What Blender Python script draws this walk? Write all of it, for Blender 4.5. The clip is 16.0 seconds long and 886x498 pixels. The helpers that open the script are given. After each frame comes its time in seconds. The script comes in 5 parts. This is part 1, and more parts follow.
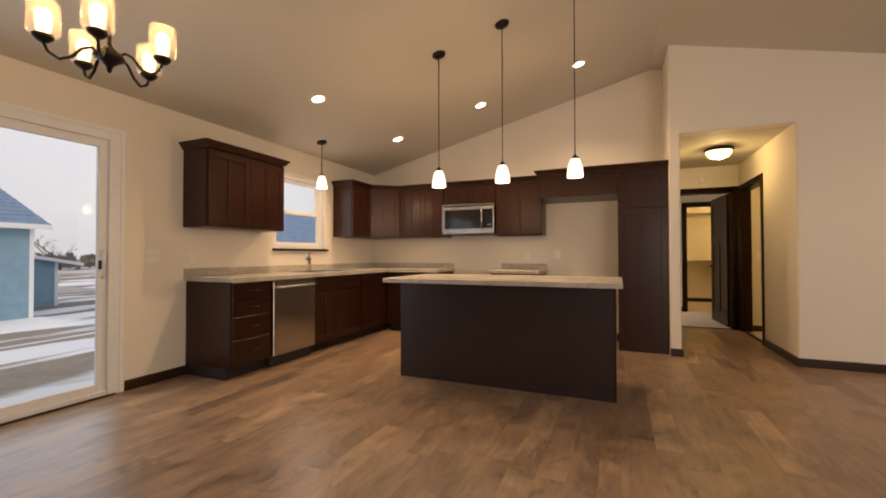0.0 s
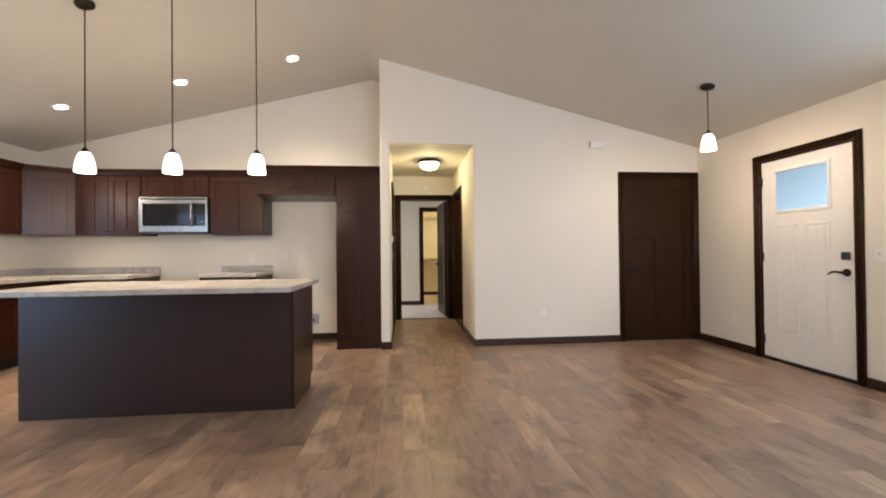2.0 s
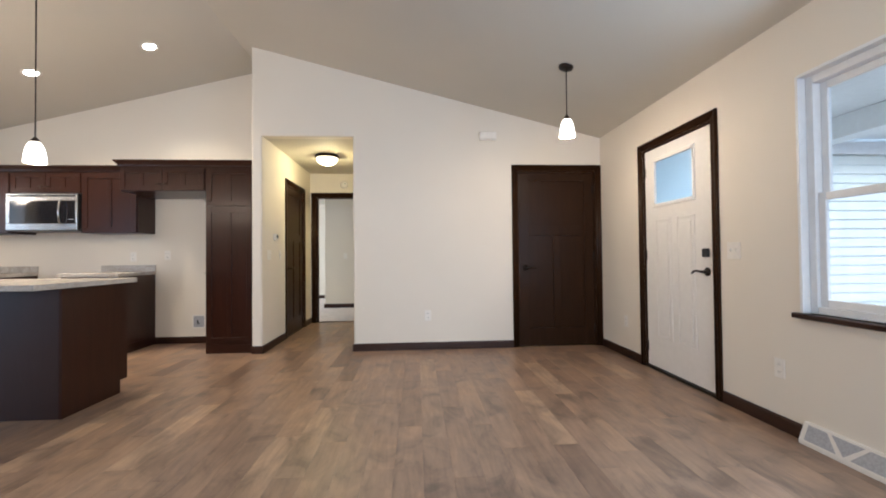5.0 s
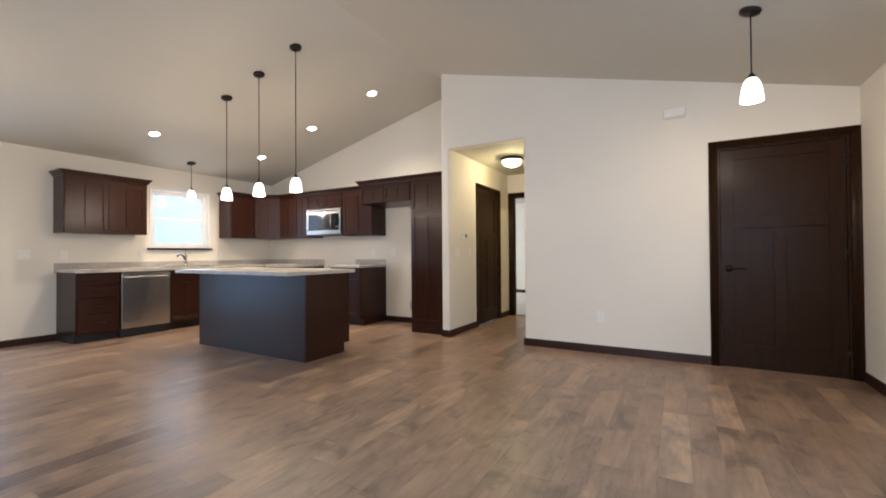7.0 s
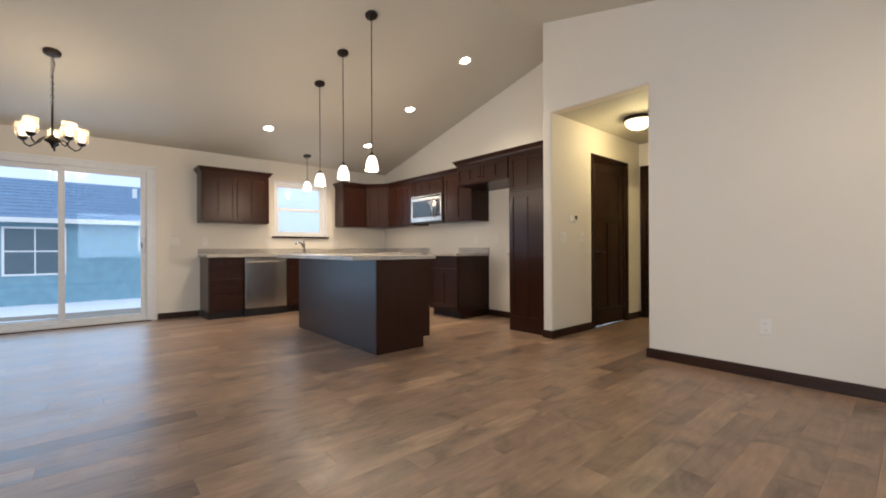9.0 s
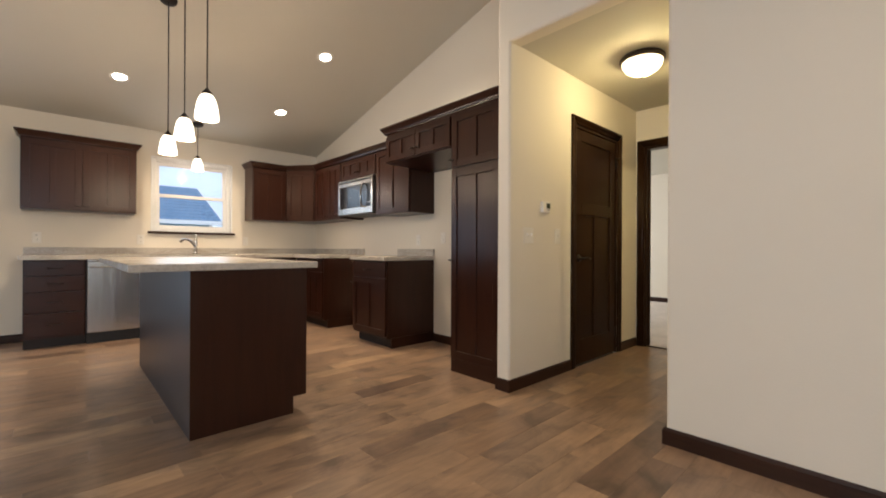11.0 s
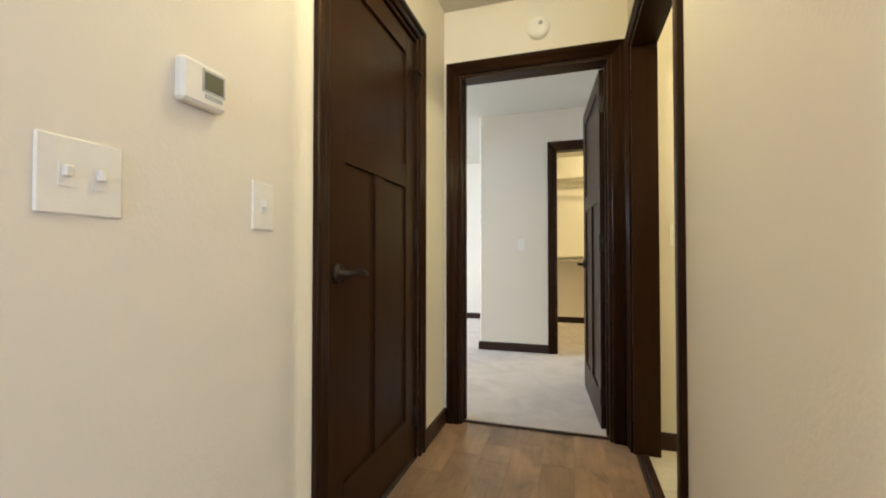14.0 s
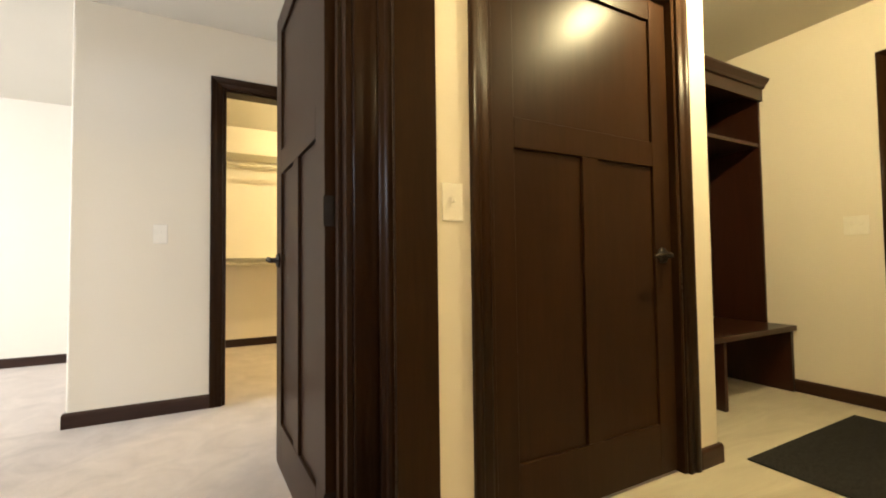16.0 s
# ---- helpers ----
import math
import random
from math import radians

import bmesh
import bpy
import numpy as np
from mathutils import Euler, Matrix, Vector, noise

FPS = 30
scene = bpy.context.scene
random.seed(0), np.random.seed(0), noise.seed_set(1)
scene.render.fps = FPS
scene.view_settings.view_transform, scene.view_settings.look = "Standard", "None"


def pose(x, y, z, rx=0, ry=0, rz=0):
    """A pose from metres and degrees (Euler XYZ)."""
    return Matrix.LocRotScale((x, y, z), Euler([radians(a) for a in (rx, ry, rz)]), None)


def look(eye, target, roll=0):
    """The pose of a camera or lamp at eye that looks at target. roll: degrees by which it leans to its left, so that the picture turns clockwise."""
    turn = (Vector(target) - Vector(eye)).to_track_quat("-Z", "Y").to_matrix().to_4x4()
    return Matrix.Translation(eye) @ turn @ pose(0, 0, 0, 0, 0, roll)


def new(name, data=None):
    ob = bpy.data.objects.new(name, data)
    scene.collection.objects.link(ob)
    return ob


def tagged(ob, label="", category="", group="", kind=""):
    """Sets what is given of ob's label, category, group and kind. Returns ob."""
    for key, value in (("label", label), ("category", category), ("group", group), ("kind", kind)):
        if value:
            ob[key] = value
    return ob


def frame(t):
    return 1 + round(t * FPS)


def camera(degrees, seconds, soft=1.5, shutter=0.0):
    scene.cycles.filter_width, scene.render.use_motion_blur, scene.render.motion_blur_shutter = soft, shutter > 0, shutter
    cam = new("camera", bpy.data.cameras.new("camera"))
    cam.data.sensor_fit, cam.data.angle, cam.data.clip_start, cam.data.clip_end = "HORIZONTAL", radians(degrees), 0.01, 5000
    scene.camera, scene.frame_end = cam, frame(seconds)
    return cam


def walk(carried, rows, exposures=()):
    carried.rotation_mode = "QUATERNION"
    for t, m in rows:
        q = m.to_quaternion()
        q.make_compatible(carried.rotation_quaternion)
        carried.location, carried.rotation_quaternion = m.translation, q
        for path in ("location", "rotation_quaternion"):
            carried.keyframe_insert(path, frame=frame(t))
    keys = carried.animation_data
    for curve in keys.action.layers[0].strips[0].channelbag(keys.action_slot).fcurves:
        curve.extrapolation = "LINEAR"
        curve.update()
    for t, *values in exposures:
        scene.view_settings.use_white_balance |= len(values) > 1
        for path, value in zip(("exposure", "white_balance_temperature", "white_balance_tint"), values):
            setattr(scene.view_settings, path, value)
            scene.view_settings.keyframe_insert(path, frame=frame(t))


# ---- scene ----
cam = camera(94.4, 16.0, soft=1.9)
# seconds, x, y, eye height, heading, pitch, roll
PATH = [
    (0.0, 0.336, 0.238, 1.106, 23.18, 0.86, -0.10),
    (0.5, 0.447, 0.283, 1.117, 15.13, 0.72, -0.40),
    (1.0, 0.597, 0.381, 1.102, 7.15, 0.83, -0.50),
    (1.5, 0.810, 0.466, 1.110, 0.32, 0.69, -0.50),
    (2.0, 1.117, 0.488, 1.124, -5.51, 0.54, -0.60),
    (2.5, 1.358, 0.515, 1.108, -10.57, 0.57, -0.70),
    (3.0, 1.640, 0.576, 1.049, -14.18, 1.29, -0.60),
    (3.5, 1.918, 0.625, 1.050, -16.04, 1.26, -0.60),
    (4.0, 2.185, 0.653, 1.052, -14.66, 1.19, -0.60),
    (4.5, 2.439, 0.667, 1.054, -10.43, 1.10, -0.60),
    (5.0, 2.674, 0.674, 1.056, -3.74, 1.03, -0.60),
    (5.5, 2.888, 0.680, 1.057, 5.02, 1.00, -0.60),
    (6.0, 3.090, 0.688, 1.072, 14.68, 0.77, -0.30),
    (6.5, 3.311, 0.682, 1.090, 23.01, 0.60, -0.30),
    (7.0, 3.520, 0.717, 1.069, 29.74, 0.69, -0.40),
    (7.5, 3.650, 0.838, 1.015, 35.70, 0.34, -0.40),
    (8.0, 3.669, 1.032, 0.962, 41.19, 0.17, -0.50),
    (8.5, 3.644, 1.279, 0.963, 46.00, 0.13, -0.43),
    (9.0, 3.544, 1.608, 0.965, 49.38, 0.02, -0.25),
    (9.5, 3.385, 1.985, 0.967, 51.20, -0.11, -0.05),
    (10.0, 3.183, 2.376, 0.969, 51.34, -0.21, 0.13),
    (10.5, 2.957, 2.746, 0.970, 49.68, -0.26, 0.20),
    (11.0, 2.724, 3.094, 0.987, 47.09, 0.03, 0.30),
    (11.5, 2.525, 3.438, 0.985, 43.68, 0.14, 0.30),
    (12.0, 2.319, 3.784, 0.969, 39.99, 0.49, 0.20),
    (12.5, 2.097, 4.113, 0.976, 35.64, 0.60, 0.20),
    (13.0, 1.925, 4.475, 0.972, 30.73, 0.83, 0.10),
    (13.5, 1.779, 4.815, 0.968, 24.55, 0.95, 0.10),
    (14.0, 1.673, 5.150, 0.971, 17.25, 1.06, 0.00),
    (14.5, 1.594, 5.508, 0.941, 8.02, 1.52, -0.10),
    (15.0, 1.549, 5.802, 0.933, -2.52, 1.72, 0.10),
    (15.5, 1.523, 6.112, 0.900, -14.63, 2.18, -0.20),
    (16.0, 1.598, 6.375, 0.894, -26.96, 1.98, -0.70),
]
# seconds, stops, kelvin, tint
EXPOSURE = [(0.0, -0.34, 9100, 24), (1.0, 0.28, 7500, 19), (2.0, 0.40, 6150, 13), (3.0, 0.32, 5900, 12.5), (5.5, 0.37, 5850, 12), (8.0, 0.08, 5950, 11.5),
            (10.5, -0.01, 6750, 12.5), (12.5, 0.38, 6080, 11), (13.5, 0.74, 5600, 8.5), (14.5, 1.00, 5800, 8.0), (15.0, 1.38, 6000, 9.5), (15.5, 1.38, 6280, 11.5), (16.0, 1.08, 6400, 13)]
walk(cam, [(t, pose(x, y, z, 0, 0, yaw) @ pose(0, 0, 0, 90 + pitch, 0, 0) @ pose(0, 0, 0, 0, 0, roll)) for t, x, y, z, yaw, pitch, roll in PATH],
     EXPOSURE)

# ---- world, sun and large lights ----
world = bpy.data.worlds.new("overcast_sky")
scene.world = world
world.use_nodes = True
wn, wl = world.node_tree.nodes, world.node_tree.links
sky = wn.new("ShaderNodeTexSky")
sky.sky_type = "NISHITA"
sky.sun_disc = False
sky.sun_elevation, sky.sun_rotation = radians(22), radians(150)
sky.air_density, sky.dust_density, sky.ozone_density = 1.0, 4.0, 2.0
cloud_map = wn.new("ShaderNodeTexCoord")
cloud_noise = wn.new("ShaderNodeTexNoise")
cloud_noise.inputs["Scale"].default_value = 3.0
cloud_noise.inputs["Detail"].default_value = 5.0
cloud_ramp = wn.new("ShaderNodeValToRGB")
cloud_ramp.color_ramp.elements[0].position, cloud_ramp.color_ramp.elements[0].color = 0.35, (8.4, 9.9, 11.9, 1)
cloud_ramp.color_ramp.elements[1].position, cloud_ramp.color_ramp.elements[1].color = 0.7, (9.8, 11.3, 13.2, 1)
sky_mix = wn.new("ShaderNodeMixRGB")
sky_mix.inputs[0].default_value = 0.72
wl.new(cloud_map.outputs["Generated"], cloud_noise.inputs["Vector"])
wl.new(cloud_noise.outputs["Fac"], cloud_ramp.inputs[0])
wl.new(sky.outputs[0], sky_mix.inputs[1])
wl.new(cloud_ramp.outputs[0], sky_mix.inputs[2])
wl.new(sky_mix.outputs[0], wn["Background"].inputs["Color"])
wn["Background"].inputs["Strength"].default_value = 0.13

sun_data = bpy.data.lights.new("sun", "SUN")
sun_data.energy, sun_data.angle, sun_data.color = 1.2, radians(15), (1.0, 0.96, 0.90)
new("sun", sun_data).matrix_world = pose(0, 0, 30, 68, 0, 30)

LAMP_POWER = 1.95
WARM = (1.0, 0.785, 0.55)


def lamp(name, x, y, z, watts, radius=0.03, color=WARM, kind="POINT"):
    data = bpy.data.lights.new(name, kind)
    data.energy, data.color = watts * LAMP_POWER, color
    data.shadow_soft_size = radius
    ob = new(name, data)
    ob.location = (x, y, z)
    return ob


def opening_light(name, m, width, height, watts, color):
    """Sky light that enters through an opening."""
    data = bpy.data.lights.new(name, "AREA")
    data.shape, data.size, data.size_y = "RECTANGLE", width, height
    data.energy, data.color = watts, color
    new(name, data).matrix_world = m


DAY = (0.62, 0.81, 1.0)
opening_light("slider_daylight", look((-3.30, 1.33, 1.05), (0, 1.33, 0.95)), 1.72, 1.9, 17, (0.40, 0.68, 1.0))
opening_light("front_window_daylight", look((4.76, 2.06, 1.40), (0, 2.06, 1.3)), 1.45, 1.25, 32, DAY)
opening_light("kitchen_window_daylight", look((-3.36, 4.35, 1.66), (0, 4.35, 1.5)), 0.82, 0.85, 3.5, DAY)
# added fill from an assumed south opening, to brighten the north wall
opening_light("added_south_fill", look((3.1, -3.2, 1.45), (3.1, 4, 1.2)), 2.3, 1.3, 112, (0.76, 0.87, 1.0))
opening_light("bedroom_window_daylight", look((-3.30, 9.2, 1.43), (0, 9.2, 1.2)), 2.3, 1.3, 95, (0.80, 0.90, 1.0))

# ---- materials ----
def material(name, build):
    mat = bpy.data.materials.new(name)
    mat.use_nodes = True
    n, l = mat.node_tree.nodes, mat.node_tree.links
    build(n, l, n["Principled BSDF"])
    return mat


def coords(n, l, scale=(1, 1, 1), shuffle=False):
    tc = n.new("ShaderNodeTexCoord")
    mp = n.new("ShaderNodeMapping")
    mp.inputs["Scale"].default_value = scale
    l.new(tc.outputs["Object"], mp.inputs["Vector"])
    if shuffle:
        info = n.new("ShaderNodeObjectInfo")
        mul = n.new("ShaderNodeMath")
        mul.operation = "MULTIPLY"
        mul.inputs[1].default_value = 23.0
        l.new(info.outputs["Random"], mul.inputs[0])
        comb = n.new("ShaderNodeCombineXYZ")
        for i in range(3):
            l.new(mul.outputs[0], comb.inputs[i])
        l.new(comb.outputs[0], mp.inputs["Location"])
    return mp.outputs["Vector"]


def noise_node(n, l, vec, scale, detail=4.0, rough=0.55, distort=0.0):
    t = n.new("ShaderNodeTexNoise")
    t.inputs["Scale"].default_value, t.inputs["Detail"].default_value = scale, detail
    t.inputs["Roughness"].default_value, t.inputs["Distortion"].default_value = rough, distort
    l.new(vec, t.inputs["Vector"])
    return t.outputs["Fac"]


def ramp(n, l, fac, stops):
    r = n.new("ShaderNodeValToRGB")
    e = r.color_ramp.elements
    while len(e) < len(stops):
        e.new(0.5)
    for el, (p, c) in zip(e, stops):
        el.position = p
        el.color = (*c, 1) if len(c) == 3 else c
    l.new(fac, r.inputs[0])
    return r.outputs[0]


def mix(n, l, fac, a, b, mode="MIX"):
    m = n.new("ShaderNodeMixRGB")
    m.blend_type = mode
    for i, v in enumerate((fac, a, b)):
        if hasattr(v, "is_linked"):
            l.new(v, m.inputs[i])
        else:
            m.inputs[i].default_value = v if i == 0 else (*v, 1)
    return m.outputs[0]


def bump(n, l, bsdf, height, strength, distance):
    b = n.new("ShaderNodeBump")
    b.inputs["Strength"].default_value, b.inputs["Distance"].default_value = strength, distance
    l.new(height, b.inputs["Height"])
    l.new(b.outputs[0], bsdf.inputs["Normal"])


def plain(name, color, rough=0.5, metal=0.0, vary=0.06, scale=18.0, bumpy=0.05, coat=0.0):
    def build(n, l, b):
        v = coords(n, l)
        f = noise_node(n, l, v, scale, 5)
        lo = tuple(max(c * (1 - vary * 2), 0) for c in color)
        hi = tuple(min(c * (1 + vary * 2), 1) for c in color)
        l.new(ramp(n, l, f, [(0.3, lo), (0.7, hi)]), b.inputs["Base Color"])
        l.new(ramp(n, l, noise_node(n, l, v, scale * 0.6, 3), [(0.3, (max(rough - 0.06, 0.02),) * 3), (0.7, (min(rough + 0.06, 1),) * 3)]), b.inputs["Roughness"])
        b.inputs["Metallic"].default_value = metal
        b.inputs["Coat Weight"].default_value = coat
        if bumpy:
            bump(n, l, b, noise_node(n, l, v, scale * 6, 3), bumpy, 0.002)
    return material(name, build)


def drywall(name, color, peel=0.13, grain=110.0):
    def build(n, l, b):
        v = coords(n, l)
        big = noise_node(n, l, v, 0.7, 3)
        lo, hi = tuple(c * 0.965 for c in color), tuple(min(c * 1.02, 1) for c in color)
        l.new(ramp(n, l, big, [(0.3, lo), (0.7, hi)]), b.inputs["Base Color"])
        b.inputs["Roughness"].default_value = 0.7
        b.inputs["Specular IOR Level"].default_value = 0.35
        peel_f = noise_node(n, l, v, grain, 2, 0.5)
        peel_r = ramp(n, l, peel_f, [(0.4, (0, 0, 0)), (0.62, (1, 1, 1))])
        bump(n, l, b, peel_r, peel, 0.0012)
    return material(name, build)


def wood(name, dark, light, rough=0.36, axis="z", scale=1.0, shuffle=True, grain=0.5, gloss=0.25):
    def build(n, l, b):
        s = {"z": (14, 14, 1.1), "x": (1.1, 14, 14), "y": (14, 1.1, 14)}[axis]
        v = coords(n, l, tuple(k * scale for k in s), shuffle)
        streak = noise_node(n, l, v, 1.6, 6, 0.6, 0.6)
        fine = noise_node(n, l, v, 9.0, 5, 0.65)
        blotch = noise_node(n, l, coords(n, l, (1, 1, 1), shuffle), 3.5, 3)
        base = ramp(n, l, streak, [(0.28, dark), (0.72, light)])
        base = mix(n, l, grain, base, ramp(n, l, fine, [(0.35, (0.55, 0.55, 0.55)), (0.65, (1.0, 1.0, 1.0))]), "MULTIPLY")
        b.inputs["Specular IOR Level"].default_value = gloss
        base = mix(n, l, 0.3, base, ramp(n, l, blotch, [(0.3, (0.7, 0.68, 0.68)), (0.75, (1.0, 1.0, 1.0))]), "MULTIPLY")
        l.new(base, b.inputs["Base Color"])
        b.inputs["Roughness"].default_value = rough
    return material(name, build)


def plank_vinyl(name, island=False):
    def build(n, l, b):
        if island:
            geo = n.new("ShaderNodeNewGeometry")
            rnd = geo.outputs["Random Per Island"]
        else:
            rnd = n.new("ShaderNodeObjectInfo").outputs["Random"]
        tc = n.new("ShaderNodeTexCoord")
        mul = n.new("ShaderNodeMath")
        mul.operation = "MULTIPLY"
        mul.inputs[1].default_value = 211.0
        l.new(rnd, mul.inputs[0])
        comb = n.new("ShaderNodeCombineXYZ")
        for i in range(3):
            l.new(mul.outputs[0], comb.inputs[i])
        vecs = []
        for s in ((9, 0.9, 9), (2.4, 1.5, 2.4)):
            mp = n.new("ShaderNodeMapping")
            mp.inputs["Scale"].default_value = s
            l.new(tc.outputs["Object"], mp.inputs["Vector"])
            l.new(comb.outputs[0], mp.inputs["Location"])
            vecs.append(mp.outputs["Vector"])
        tone = ramp(n, l, rnd, [(0.0, (0.180, 0.118, 0.086)), (0.12, (0.325, 0.216, 0.146)), (0.38, (0.285, 0.192, 0.136)),
                                (0.60, (0.345, 0.230, 0.154)), (0.82, (0.295, 0.198, 0.138)), (0.92, (0.430, 0.295, 0.195))])
        cloud = noise_node(n, l, vecs[1], 1.9, 5, 0.6, 0.9)
        grain = noise_node(n, l, vecs[0], 3.6, 6, 0.65, 0.5)
        c = mix(n, l, 0.85, tone, ramp(n, l, cloud, [(0.32, (0.44, 0.43, 0.44)), (0.46, (0.88, 0.86, 0.85)), (0.66, (1.28, 1.22, 1.12))]), "MULTIPLY")
        c = mix(n, l, 0.6, c, ramp(n, l, grain, [(0.3, (0.62, 0.6, 0.6)), (0.6, (1.05, 1.05, 1.05))]), "MULTIPLY")
        l.new(c, b.inputs["Base Color"])
        l.new(ramp(n, l, cloud, [(0.3, (0.28,) * 3), (0.7, (0.40,) * 3)]), b.inputs["Roughness"])
        bump(n, l, b, grain, 0.10, 0.0015)
    return material(name, build)


def laminate(name):
    def build(n, l, b):
        v = coords(n, l)
        a = noise_node(n, l, v, 9.0, 8, 0.62, 1.2)
        s = noise_node(n, l, v, 60.0, 4, 0.6)
        veins = noise_node(n, l, coords(n, l, (1, 0.45, 1)), 4.0, 6, 0.6, 2.2)
        c = ramp(n, l, a, [(0.25, (0.36, 0.315, 0.265)), (0.45, (0.45, 0.40, 0.34)), (0.6, (0.51, 0.46, 0.395)), (0.8, (0.57, 0.525, 0.46))])
        c = mix(n, l, 0.55, c, ramp(n, l, veins, [(0.42, (0.40, 0.35, 0.30)), (0.5, (0.52, 0.47, 0.41)), (0.62, (0.58, 0.535, 0.475))]))
        c = mix(n, l, 0.35, c, ramp(n, l, s, [(0.35, (0.6, 0.56, 0.52)), (0.6, (1, 1, 1))]), "MULTIPLY")
        l.new(c, b.inputs["Base Color"])
        b.inputs["Roughness"].default_value = 0.26
        bump(n, l, b, s, 0.04, 0.0008)
    return material(name, build)


def brushed_steel(name):
    def build(n, l, b):
        v = coords(n, l, (220, 220, 1.2))
        f = noise_node(n, l, v, 1.5, 4)
        bump(n, l, b, noise_node(n, l, coords(n, l, (3.2, 3.2, 0.5)), 2.2, 2), 0.35, 0.012)
        l.new(ramp(n, l, f, [(0.3, (0.48, 0.465, 0.44)), (0.7, (0.53, 0.51, 0.48))]), b.inputs["Base Color"])
        b.inputs["Metallic"].default_value = 1.0
        l.new(ramp(n, l, f, [(0.3, (0.25,) * 3), (0.7, (0.27,) * 3)]), b.inputs["Roughness"])
        b.inputs["Anisotropic"].default_value = 0.5
    return material(name, build)


def glow(name, color, strength, rim=0.0):
    def build(n, l, b):
        v = coords(n, l)
        f = noise_node(n, l, v, 14.0, 3)
        l.new(ramp(n, l, f, [(0.3, tuple(c * 0.9 for c in color)), (0.7, color)]), b.inputs["Emission Color"])
        b.inputs["Emission Strength"].default_value = strength
        b.inputs["Base Color"].default_value = (0.9, 0.88, 0.84, 1)
        b.inputs["Roughness"].default_value = 0.3
    return material(name, build)


def glass(name, tint=(1, 1, 1), rough=0.02, milk=0.0, body=(0.95, 0.91, 0.82)):
    mat = bpy.data.materials.new(name)
    mat.use_nodes = True
    n, l = mat.node_tree.nodes, mat.node_tree.links
    n.remove(n["Principled BSDF"])
    tr = n.new("ShaderNodeBsdfTransparent")
    tr.inputs[0].default_value = (*tint, 1)
    gl = n.new("ShaderNodeBsdfGlossy")
    gl.inputs["Roughness"].default_value = rough
    gl.inputs["Color"].default_value = (0.9, 0.93, 0.95, 1)
    fr = n.new("ShaderNodeLayerWeight")
    steep = n.new("ShaderNodeMath")
    steep.operation = "POWER"
    steep.inputs[1].default_value = 5.0
    l.new(fr.outputs["Facing"], steep.inputs[0])
    gloss = n.new("ShaderNodeMath")
    gloss.operation = "MULTIPLY_ADD"
    gloss.inputs[1].default_value, gloss.inputs[2].default_value = 0.9, 0.022
    l.new(steep.outputs[0], gloss.inputs[0])
    ms = n.new("ShaderNodeMixShader")
    l.new(gloss.outputs[0], ms.inputs[0])
    if milk:
        tl = n.new("ShaderNodeBsdfTranslucent")
        tl.inputs[0].default_value = (*body, 1)
        seeds = n.new("ShaderNodeTexNoise")
        seeds.inputs["Scale"].default_value = 70.0
        part_milk = n.new("ShaderNodeMath")
        part_milk.operation = "MULTIPLY"
        part_milk.inputs[1].default_value = milk * 2
        l.new(seeds.outputs["Fac"], part_milk.inputs[0])
        mm = n.new("ShaderNodeMixShader")
        l.new(part_milk.outputs[0], mm.inputs[0])
        l.new(tr.outputs[0], mm.inputs[1])
        l.new(tl.outputs[0], mm.inputs[2])
        l.new(mm.outputs[0], ms.inputs[1])
    else:
        l.new(tr.outputs[0], ms.inputs[1])
    l.new(gl.outputs[0], ms.inputs[2])
    l.new(ms.outputs[0], n["Material Output"].inputs["Surface"])
    return mat


def carpet_pile(name):
    def build(n, l, b):
        v = coords(n, l)
        f = noise_node(n, l, v, 240.0, 3, 0.7)
        g = noise_node(n, l, v, 5.0, 4, 0.6, 0.8)
        c = ramp(n, l, g, [(0.3, (0.58, 0.485, 0.41)), (0.7, (0.74, 0.63, 0.54))])
        c = mix(n, l, 0.6, c, ramp(n, l, f, [(0.3, (0.65, 0.65, 0.65)), (0.7, (1.05, 1.05, 1.05))]), "MULTIPLY")
        l.new(c, b.inputs["Base Color"])
        b.inputs["Roughness"].default_value = 0.95
        b.inputs["Sheen Weight"].default_value = 0.2
        bump(n, l, b, f, 0.6, 0.006)
    return material(name, build)


def sheet_vinyl(name):
    def build(n, l, b):
        v = coords(n, l)
        f = noise_node(n, l, coords(n, l, (0.7, 3.0, 1)), 2.2, 6, 0.6, 1.0)
        c = ramp(n, l, f, [(0.3, (0.50, 0.44, 0.34)), (0.7, (0.66, 0.60, 0.48))])
        l.new(c, b.inputs["Base Color"])
        b.inputs["Roughness"].default_value = 0.4
        bump(n, l, b, noise_node(n, l, v, 60.0, 3), 0.08, 0.001)
    return material(name, build)


def earth_and_snow(name):
    def build(n, l, b):
        v = coords(n, l)
        fine = noise_node(n, l, v, 1.7, 8, 0.65)
        clods = noise_node(n, l, v, 9.0, 6, 0.7)
        dirt = mix(n, l, 0.5, ramp(n, l, fine, [(0.3, (0.20, 0.165, 0.135)), (0.7, (0.36, 0.31, 0.26))]),
                   ramp(n, l, clods, [(0.3, (0.16, 0.13, 0.105)), (0.7, (0.40, 0.35, 0.29))]))
        patches = noise_node(n, l, coords(n, l, (0.22, 0.075, 1)), 1.15, 5, 0.55, 0.4)
        edge = ramp(n, l, patches, [(0.50, (0, 0, 0)), (0.54, (1, 1, 1))])
        l.new(mix(n, l, edge, dirt, (0.78, 0.82, 0.88)), b.inputs["Base Color"])
        b.inputs["Roughness"].default_value = 0.9
        bump(n, l, b, clods, 0.5, 0.05)
    return material(name, build)


